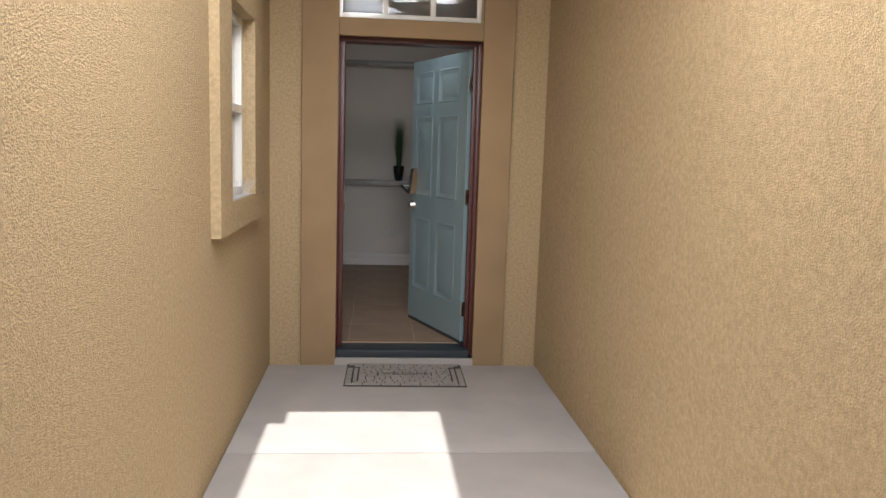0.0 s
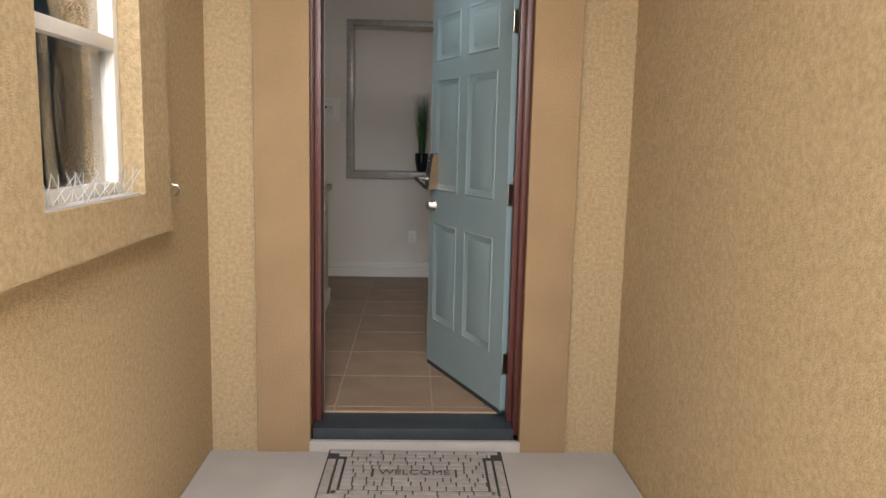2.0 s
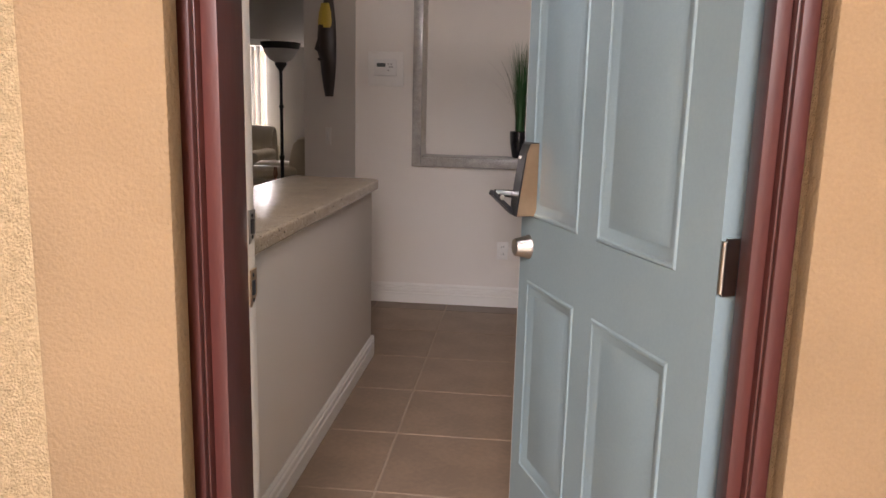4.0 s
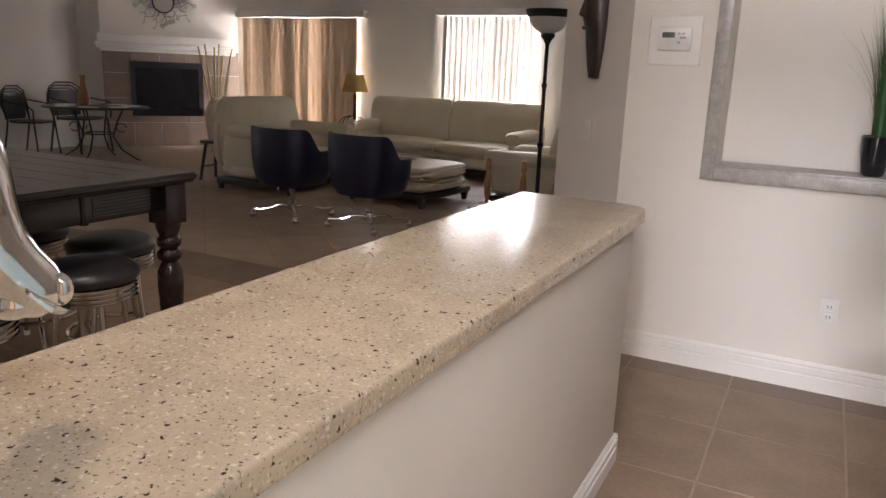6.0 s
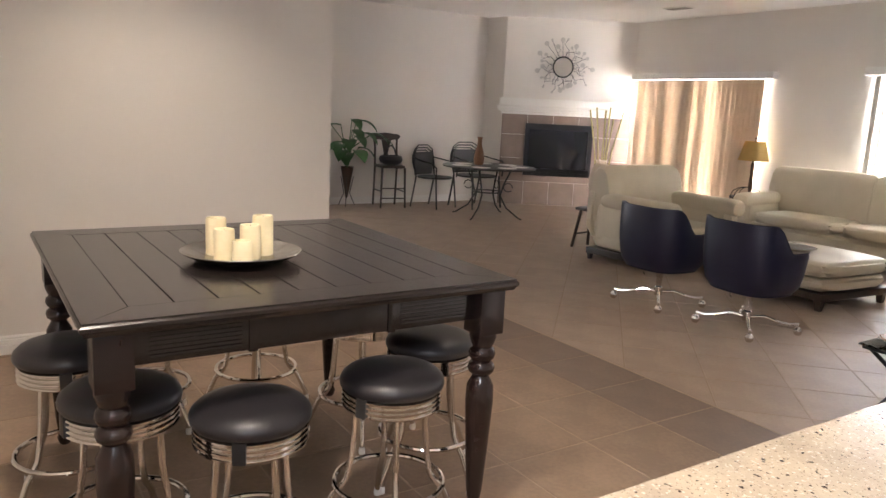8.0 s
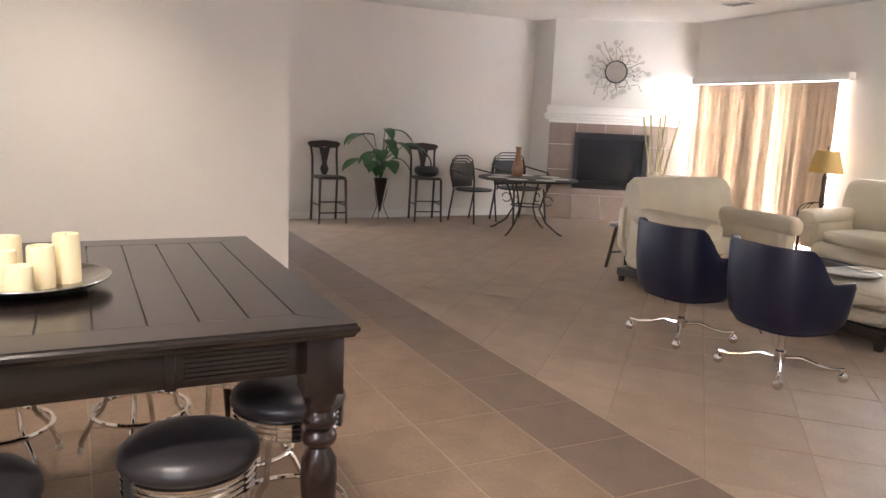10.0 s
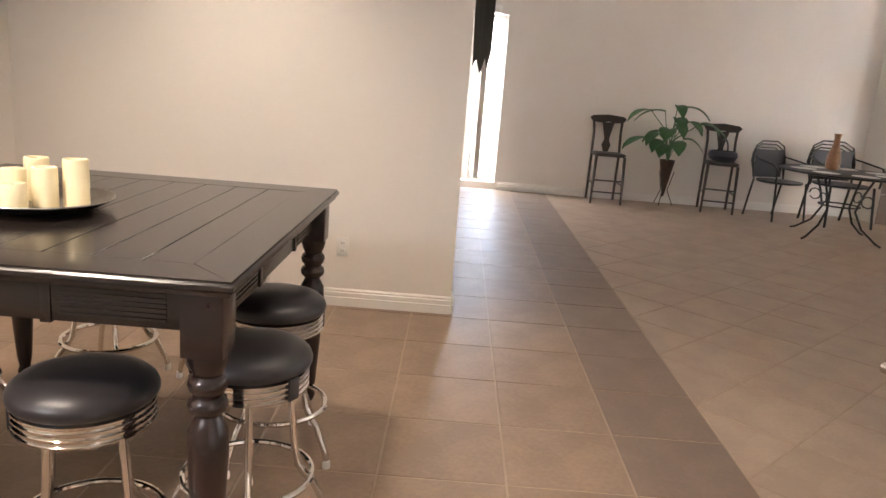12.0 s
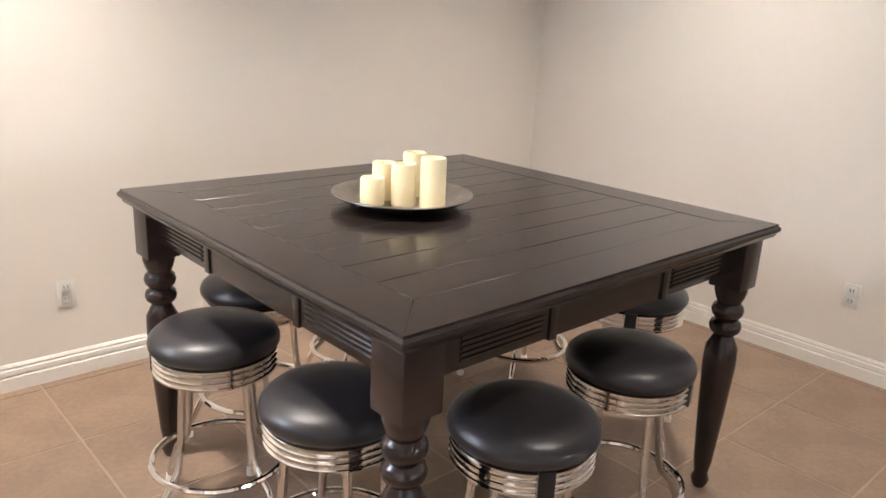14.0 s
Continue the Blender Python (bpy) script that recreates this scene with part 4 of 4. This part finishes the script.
for k in range(4):
    part("louvre", box(bx0 + .09, -.056, bz0 + .02 + k * .022, bx1 - .09, -.048, bz0 + .03 + k * .022, .001, 1), M["iron"], fp)
mt_ = part("mantel", box(-.06, -.19, 1.64, FL - .06, -.001, 1.76, .008), M["white"], fp, "white stepped mantel shelf")
part("moulding", box(-.10, -.15, 1.585, FL - .06, -.002, 1.638, .01), M["white"], mt_)
part("moulding", box(-.08, -.10, 1.545, FL - .06, -.003, 1.583, .008), M["white"], mt_)
part("frieze", box(-.02, -.03, 1.50, FL - .06, -.0205, 1.543, .004), M["white"], mt_)

sm = thing("sunburst_mirror", "round wire sunburst mirror with small glass discs", "mirror", fm @ pose(.95, -.03, 2.29, 90, 0, 0) @ Matrix.Scale(1.02, 4))
part("mirror_glass", lathe([(.15, -.002), (.15, .004), (.001, .004)], 40), M["mirror"], sm)
part("rim", tube(circle(.158, .005, 40), .011, 8, None, True), M["iron"], sm)
random.seed(8)
for k in range(30):
    a = 2 * math.pi * k / 30 + random.uniform(-.08, .08)
    L = random.uniform(.27, .46)
    w = random.uniform(-.06, .06)
    d, q = Vector((math.cos(a), math.sin(a), 0)), Vector((-math.sin(a), math.cos(a), 0))
    ray = part("wire", tube([d * .165, d * (.16 + (L - .16) * .4) + q * w, d * (.16 + (L - .16) * .75) - q * w, d * L], .0036, 6), M["iron"], sm)
    r = random.choice((.02, .028, .038))
    e = d * (L + r * .6)
    part("disc", lathe([(r, -.004), (r, .006), (r * .75, .008), (.001, .006)], 16, None, e.x, e.y), M["brushed"], ray)

# patio table and chairs
pt = thing("bistro_table", "round black iron table with scrolled legs", "table", pose(-8.63, 7.13, 0) @ Matrix.Diagonal((1.17, 1.17, 1.03, 1)))
part("tabletop", lathe([(.55, .695), (.575, .70), (.58, .715), (.57, .722), (.001, .722)], 48), M["iron"], pt)
for k in range(7):
    a = k * 2 * math.pi / 7
    part("inlay", lathe([(.12, .7225), (.12, .725)], 10, None, .37 * math.cos(a), .37 * math.sin(a)), M["frost"], pt, "pale stone inlay")
for k in range(4):
    a = radians(30 + 90 * k)
    d = Vector((math.cos(a), math.sin(a), 0))
    part("leg", tube([d * .30 + Vector((0, 0, .69)), d * .22 + Vector((0, 0, .5)), d * .17 + Vector((0, 0, .32)), d * .26 + Vector((0, 0, .15)), d * .42 + Vector((0, 0, .03)), d * .47 + Vector((0, 0, .012))], .011, 8), M["iron"], pt)
    part("scroll", tube([d * (.27 + .06 * math.cos(q * .7)) + Vector((0, 0, .44 + .06 * math.sin(q * .7))) for q in range(9)], .007, 6), M["iron"], pt)
part("stretcher", tube(circle(.18, .36, 28), .009, 8, None, True), M["iron"], pt)
bv = thing("bottle_vase", "tall amber mosaic bottle vase on the iron table", "vase", pose(-8.78, 7.05, .7475))
part("vase", lathe([(.06, 0), (.075, .03), (.08, .10), (.06, .2), (.035, .28), (.032, .36), (.042, .40), (.036, .40), (.001, .38)], 24), M["vase_brown"], bv)


def bistro_chair(m):
    c = thing("bistro_chair", "black iron armchair with mesh back", "chair", m, group="black iron chairs")
    part("seat", lathe([(.22, .43), (.235, .44), (.235, .455), (.001, .462)], 28), M["iron"], c)
    for h, y in ((.90, .0), (.86, .015), (.82, .03)):
        part("back_hoop", tube([(.20, .16, .45), (.215, .19 + y, .66), (.19, .21 + y, h - .06), (.10, .22 + y, h), (-.10, .22 + y, h), (-.19, .21 + y, h - .06), (-.215, .19 + y, .66), (-.20, .16, .45)], .009, 6), M["iron"], c)
    part("back_mesh", box(-.19, .195, .47, .19, .203, .80, .003), M["iron"], c)
    for s in (-1, 1):
        part("arm", tube([(s * .21, .2, .72), (s * .25, .05, .69), (s * .26, -.15, .66), (s * .24, -.2, .6), (s * .23, -.19, .45)], .01, 6), M["iron"], c)
        part("leg", tube([(s * .2, -.17, .45), (s * .215, -.21, .0)], .011, 8), M["iron"], c)
        part("leg", tube([(s * .2, .16, .45), (s * .2, .24, .0)], .011, 8), M["iron"], c)
    return c


SC = Matrix.Diagonal((1.2, 1.15, 1.06, 1))
b0 = bistro_chair(pose(-9.72, 6.90, 0, 0, 0, 112) @ SC)
copy_thing(b0, pose(-9.62, 7.62, 0, 0, 0, 98) @ SC)


def counter_chair(m):
    c = thing("counter_chair", "dark wooden counter chair with vase-shaped back", "chair", m, group="dark counter chairs")
    part("seat", cushion(-.21, -.21, .60, .21, .21, .645, .02), M["darkwood"], c)
    for s in (-1, 1):
        part("leg", tube([(s * .18, -.18, .61), (s * .195, -.2, 0)], [.02, .014], 8), M["darkwood"], c)
        part("back_post", tube([(s * .18, .24, 0), (s * .18, .19, .6), (s * .175, .22, .9), (s * .19, .26, 1.06)], .017, 8), M["darkwood"], c)
        part("stretcher", tube([(s * .185, -.19, .25), (s * .18, .22, .25)], .01, 6), M["darkwood"], c)
    for z in (.15, .3):
        part("stretcher", tube([(-.19, -.195, z), (.19, -.195, z)], .01, 6), M["darkwood"], c)
    cr = [(-.24, 1.07), (-.2, 1.10), (0, 1.12), (.2, 1.10), (.24, 1.07), (.2, 1.02), (.08, 1.01), (0, 1.03), (-.08, 1.01), (-.2, 1.02)]
    part("crest_rail", loft([[(x, y, z) for x, z in cr] for y in (.235, .265)]), M["darkwood"], c)
    part("splat", loft([[(s * w, y, z) for z, w in ((.64, .03), (.72, .06), (.8, .03), (.9, .05), (1.02, .08)) for s in (1,)] + [(-w, y, z) for z, w in ((1.02, .08), (.9, .05), (.8, .03), (.72, .06), (.64, .03))] for y in (.21, .228)]), M["darkwood"], c)
    return c


c0 = counter_chair(pose(-10.02, 4.78, 0, 0, 0, 90))
copy_thing(c0, pose(-9.95, 6.22, 0, 0, 0, 80))
bs = thing("basket_bowl", "black bowl with a loop handle on the chair seat", "bowl", pose(-9.93, 6.22, .646))
part("bowl", lathe([(.10, 0), (.16, .03), (.185, .08), (.17, .13), (.15, .14), (.14, .12), (.001, .05)], 24), M["vinylseat"], bs)
part("handle", tube([(.15 * math.cos(a), 0, .13 + .16 * math.sin(a)) for a in (math.pi * k / 10 for k in range(11))], .011, 8), M["vinylseat"], bs)

# tall plant
pl = thing("potted_plant", "broad-leaved green plant in a tall cone pot", "potted plant", pose(-10.12, 5.58, 0))
part("cone_pot", lathe([(.012, .12), (.10, .60), (.105, .60), (.09, .58), (.001, .56)], 22), M["bronze_pot"], pl)
for k in range(3):
    a = radians(90 + 120 * k)
    d = Vector((math.cos(a), math.sin(a), 0))
    part("stand_leg", tube([d * .11 + Vector((0, 0, .45)), d * .05 + Vector((0, 0, .2)), d * .14 + Vector((0, 0, .01))], .006, 6), M["iron"], pl)
random.seed(21)
for k in range(17):
    a = random.uniform(-2.2, 2.2) if k else 0
    reach, hgt = random.uniform(.15, .65), random.uniform(.74, 1.32)
    if math.cos(a) * reach < -.12:
        a = -a * .3
    d = Vector((math.cos(a), math.sin(a), 0))
    e = d * reach * .6 + Vector((0, 0, hgt))
    stn = part("stem", tube([(0, 0, .57), d * .06 + Vector((0, 0, .57 + (hgt - .57) * .6)), e], .006, 6), M["leaf"], pl)
    bm, pv, q = bmesh.new(), None, Vector((-d.y, d.x, 0))
    L, wd = random.uniform(.30, .48), random.uniform(.07, .11)
    for i in range(8):
        u = i / 7
        c = e + d * L * u * (1 - .15 * u) + Vector((0, 0, .09 * u - .24 * u * u))
        w = wd * math.sin(math.pi * (u * .93 + .05)) ** .8
        vv = [bm.verts.new(c - q * w + Vector((0, 0, .02))), bm.verts.new(c), bm.verts.new(c + q * w + Vector((0, 0, .02)))]
        if pv:
            bm.faces.new((pv[0], pv[1], vv[1], vv[0]))
            bm.faces.new((pv[1], pv[2], vv[2], vv[1]))
        pv = vv
    part("leaf", bm, M["leaf"], stn)

# low wooden stool with ceramic vase and sticks
ws = thing("wooden_stool", "low dark wooden stool with splayed legs", "stool", pose(-6.12, 6.85, 0, 0, 0, 8))
part("top", box(-.2, -.14, .44, .2, .14, .475, .008), M["darkwood"], ws)
for sx in (-1, 1):
    for sy in (-1, 1):
        part("leg", tube([(sx * .15, sy * .09, .44), (sx * .2, sy * .15, 0)], .018, 8), M["darkwood"], ws)
    part("rung", tube([(sx * .185, -.125, .16), (sx * .185, .125, .16)], .011, 6), M["darkwood"], ws)
cv = thing("floor_vase", "tall cream ceramic floor vase holding bamboo sticks", "vase", pose(-8.35, 9.1, 0))
part("vase", lathe([(.11, 0), (.12, .02), (.13, .2), (.17, .45), (.175, .58), (.13, .74), (.08, .81), (.09, .86), (.075, .85), (.001, .75)], 28), M["ceramic"], cv)
for dx, dy, hh_ in ((-.24, -.10, 1.62), (-.16, -.04, 1.66), (.02, -.02, 1.62), (.05, .05, 1.67), (.22, .16, 1.60), (.16, .02, 1.5)):
    part("stick", tube([(dx * .1, dy * .1, .2), (dx * .55, dy * .55, .2 + (hh_ - .2) * .6), (dx, dy, hh_)], .012, 8), M["bamboo"], cv)

# table lamp on a small side table
sd = thing("side_table", "small dark side table in the sofa corner", "side table", pose(-6.2, 9.82, 0))
part("top", lathe([(.25, .5), (.26, .51), (.26, .53), (.001, .53)], 28), M["darkwood"], sd)
for k in range(3):
    a = radians(90 + 120 * k)
    part("leg", tube([(.2 * math.cos(a), .2 * math.sin(a), .5), (.22 * math.cos(a), .22 * math.sin(a), 0)], .016, 8), M["darkwood"], sd)
tl = thing("table_lamp", "table lamp with amber shade and dark base", "lamp", pose(-6.2, 9.82, .5305))
part("base", lathe([(.09, 0), (.09, .012), (.03, .03), (.02, .06), (.03, .14), (.022, .3), (.028, .44), (.012, .48), (.012, .62)], 20), M["bronze_pot"], tl)
part("shade", lathe([(.20, .50), (.13, .76), (.127, .76), (.197, .50)], 32), M["shade"], tl)
part("finial", lathe([(.006, .60), (.006, .79), (.012, .8), (.001, .815)], 10), M["bronze_pot"], tl)
mr = thing("magazine_rack", "black iron arched rack beside the sofa", "rack", pose(-6.02, 9.52, 0))
for k, r in enumerate((.14, .2, .26)):
    part("hoop", tube([(-r, 0, .0), (-r, 0, .55)] + [(r * math.cos(a), 0, .55 + .14 * math.sin(a)) for a in (math.pi - math.pi * j / 10 for j in range(11))] + [(r, 0, .0)], .006, 6), M["iron"], mr)

# torchiere
tc_ = thing("floor_lamp", "tall black torchiere lamp with frosted bowl", "floor lamp", pose(-1.97, 6.5, 0) @ Matrix.Diagonal((1.05, 1.05, 1.058, 1)))
part("base", lathe([(.14, 0), (.145, .02), (.05, .05), (.03, .12), (.02, .14)], 28), M["iron"], tc_)
part("pole", lathe([(.018, .14), (.018, .7), (.026, .71), (.026, .74), (.016, .75), (.016, 1.2), (.024, 1.21), (.024, 1.23), (.015, 1.24), (.015, 1.55), (.03, 1.58), (.06, 1.62), (.055, 1.64)], 16), M["iron"], tc_)
bw = part("bowl", lathe([(.05, 1.64), (.11, 1.67), (.15, 1.72), (.175, 1.78), (.17, 1.78), (.14, 1.725), (.001, 1.66)], 32), M["frost"], tc_)
part("rim", lathe([(.172, 1.765), (.19, 1.80), (.195, 1.825), (.185, 1.825), (.168, 1.775)], 32), M["iron"], bw)

# glass side table with candlesticks
gt = thing("glass_table", "iron side table with a glass top", "side table", pose(-1.42, 4.74, 0))
part("glass_top", box(-.38, -.30, .45, .38, .30, .462, .004), M["green_glass"], gt)
part("rim", tube([(-.36, -.28, .44), (.36, -.28, .44), (.36, .28, .44), (-.36, .28, .44)], .009, 6, None, True), M["iron"], gt)
for sx in (-1, 1):
    for sy in (-1, 1):
        part("leg", tube([(sx * .34, sy * .26, .44), (sx * .25, sy * .2, .34), (sx * .22, sy * .17, .24), (sx * .3, sy * .23, .1), (sx * .36, sy * .28, 0)], .011, 8), M["iron"], gt)
for x, y in ((-1.78, 4.92), (-1.52, 4.94)):
    cs = thing("candlestick", "turned dark candlestick with chrome foot", "candlestick", pose(x, y, .4625), group="candlesticks on the glass table")
    part("foot", lathe([(.06, 0), (.06, .01), (.02, .03)], 20), M["chrome"], cs)
    part("stem", lathe([(.012, .03), (.02, .06), (.026, .14), (.018, .22), (.01, .24), (.022, .26), (.016, .30), (.014, .33)], 16), M["vase_brown"], cs)
gb = thing("glass_dish", "faceted clear glass dish on the glass table", "dish", pose(-1.66, 4.56, .4625))
part("dish", lathe([(.05, 0), (.09, .03), (.10, .035), (.06, .01), (.001, .008)], 10), M["chrome"], gb)
bo = thing("decorative_urn", "dark patterned urn on the floor by the lamp", "urn", pose(-1.62, 6.25, 0))
part("urn", lathe([(.08, 0), (.14, .12), (.17, .30), (.13, .46), (.08, .52), (.10, .56), (.09, .56), (.001, .5)], 24), M["vase_brown"], bo)

vt = thing("ceiling_vent", "white slatted air vent in the ceiling", "vent", pose(-7.18, 9.15, CEIL - .012))
part("frame", wall_mesh("x", -.10, .10, -.2, .2, 0, .011), M["white"], vt)
for k in range(6):
    part("slat", box(-.17, -.075 + k * .028, -.006, .17, -.065 + k * .028, -.0005, .001, 1), M["stone_trim"], vt)

# ---- floor tiles ----
PT, GX, GY = .475, .07, 2.15
BAND = GY + 4 * PT
fl = tagged(new("floor", mesh_of("floor", box(-10.35, .19, -.12, 1.45, NORTH, -.0025), M["grout"])), "brown ceramic floor tiles with pale grout", "floor", "", "structure")
part("floor_door_edge", box(.001, .181, -.05, .909, .19, -.008), M["grout"], fl)
J = .004


def tile_mesh(poly):
    bm = bmesh.new()
    c = Vector((sum(p[0] for p in poly), sum(p[1] for p in poly))) / len(poly)
    lo = [bm.verts.new((p[0], p[1], -.0078)) for p in poly]
    mid = [bm.verts.new((p[0], p[1], -.0015)) for p in poly]
    top = []
    for p in poly:
        d = c - Vector(p)
        q = Vector(p) + d * (.003 / max(d.length, .01))
        top.append(bm.verts.new((q.x, q.y, 0)))
    n = len(poly)
    for a, b in ((lo, mid), (mid, top)):
        for i in range(n):
            bm.faces.new((a[i], a[(i + 1) % n], b[(i + 1) % n], b[i]))
    bm.faces.new(top)
    return bm


def clip(poly, f):
    out = []
    for i, p in enumerate(poly):
        q = poly[(i + 1) % len(poly)]
        a, b = f(p), f(q)
        if a >= 0:
            out.append(p)
        if a * b < 0:
            t = a / (a - b)
            out.append((p[0] + (q[0] - p[0]) * t, p[1] + (q[1] - p[1]) * t))
    return out


X0, X1, Y0, Y1 = -10.345, 1.445, .195, NORTH - .005
tiles = []
for i in range(-23, 5):
    for j in range(-6, 5):
        x, y = GX + i * PT, GY + j * PT
        if y >= BAND - .01:
            continue
        p = [(x + J, y + J), (x + PT - J, y + J), (x + PT - J, y + PT - J), (x + J, y + PT - J)]
        tiles.append((p, "tile_dark" if j == 3 else "tile"))
h = PT * math.sqrt(.5)
ox, oy = -1.948, 4.717
for i in range(-14, 34):
    for j in range(-30, 34):
        cx, cy = ox + (i - j) * h, oy + (i + j) * h
        if not (X0 - h < cx < X1 and BAND - h < cy < Y1 + h):
            continue
        k = h - J * 1.4
        p = clip([(cx - k, cy), (cx, cy - k), (cx + k, cy), (cx, cy + k)], lambda q: q[1] - BAND - J)
        tiles.append((p, "tile_diag"))
near, rest = [], []
for p, mname in tiles:
    for f in (lambda q: q[0] - X0, lambda q: X1 - q[0], lambda q: q[1] - Y0, lambda q: Y1 - q[1]):
        p = clip(p, f) if len(p) > 2 else p
    if len(p) < 3:
        continue
    cx, cy = sum(q[0] for q in p) / len(p), sum(q[1] for q in p) / len(p)
    (near if cx > -4.7 and cy < 7 and len(near) < 300 else rest).append((p, mname))
shared = {}
for p, mname in near:
    cx, cy = sum(q[0] for q in p) / len(p), sum(q[1] for q in p) / len(p)
    loc = [(q[0] - cx, q[1] - cy) for q in p]
    key = (mname, tuple(sorted((round(a, 3), round(b, 3)) for a, b in loc)))
    if key not in shared:
        shared[key] = mesh_of("tile", tile_mesh(loc), M[mname], False)
    part("tile", shared[key], None, fl, m=pose(cx, cy, 0))
for mname in ("tile", "tile_dark", "tile_diag"):
    vs_, fs_ = [], []
    for p, q in rest:
        if q != mname:
            continue
        n, b = len(p), len(vs_)
        vs_ += [(x, y, -.0078) for x, y in p] + [(x, y, 0) for x, y in p]
        fs_ += [[b + k, b + (k + 1) % n, b + n + (k + 1) % n, b + n + k] for k in range(n)] + [[b + n + k for k in range(n)]]
    me = bpy.data.meshes.new("far_tiles")
    me.from_pydata(vs_, [], fs_)
    me.materials.append(M[mname])
    tagged(part("far_tiles", me, None, fl), kind="stuff")
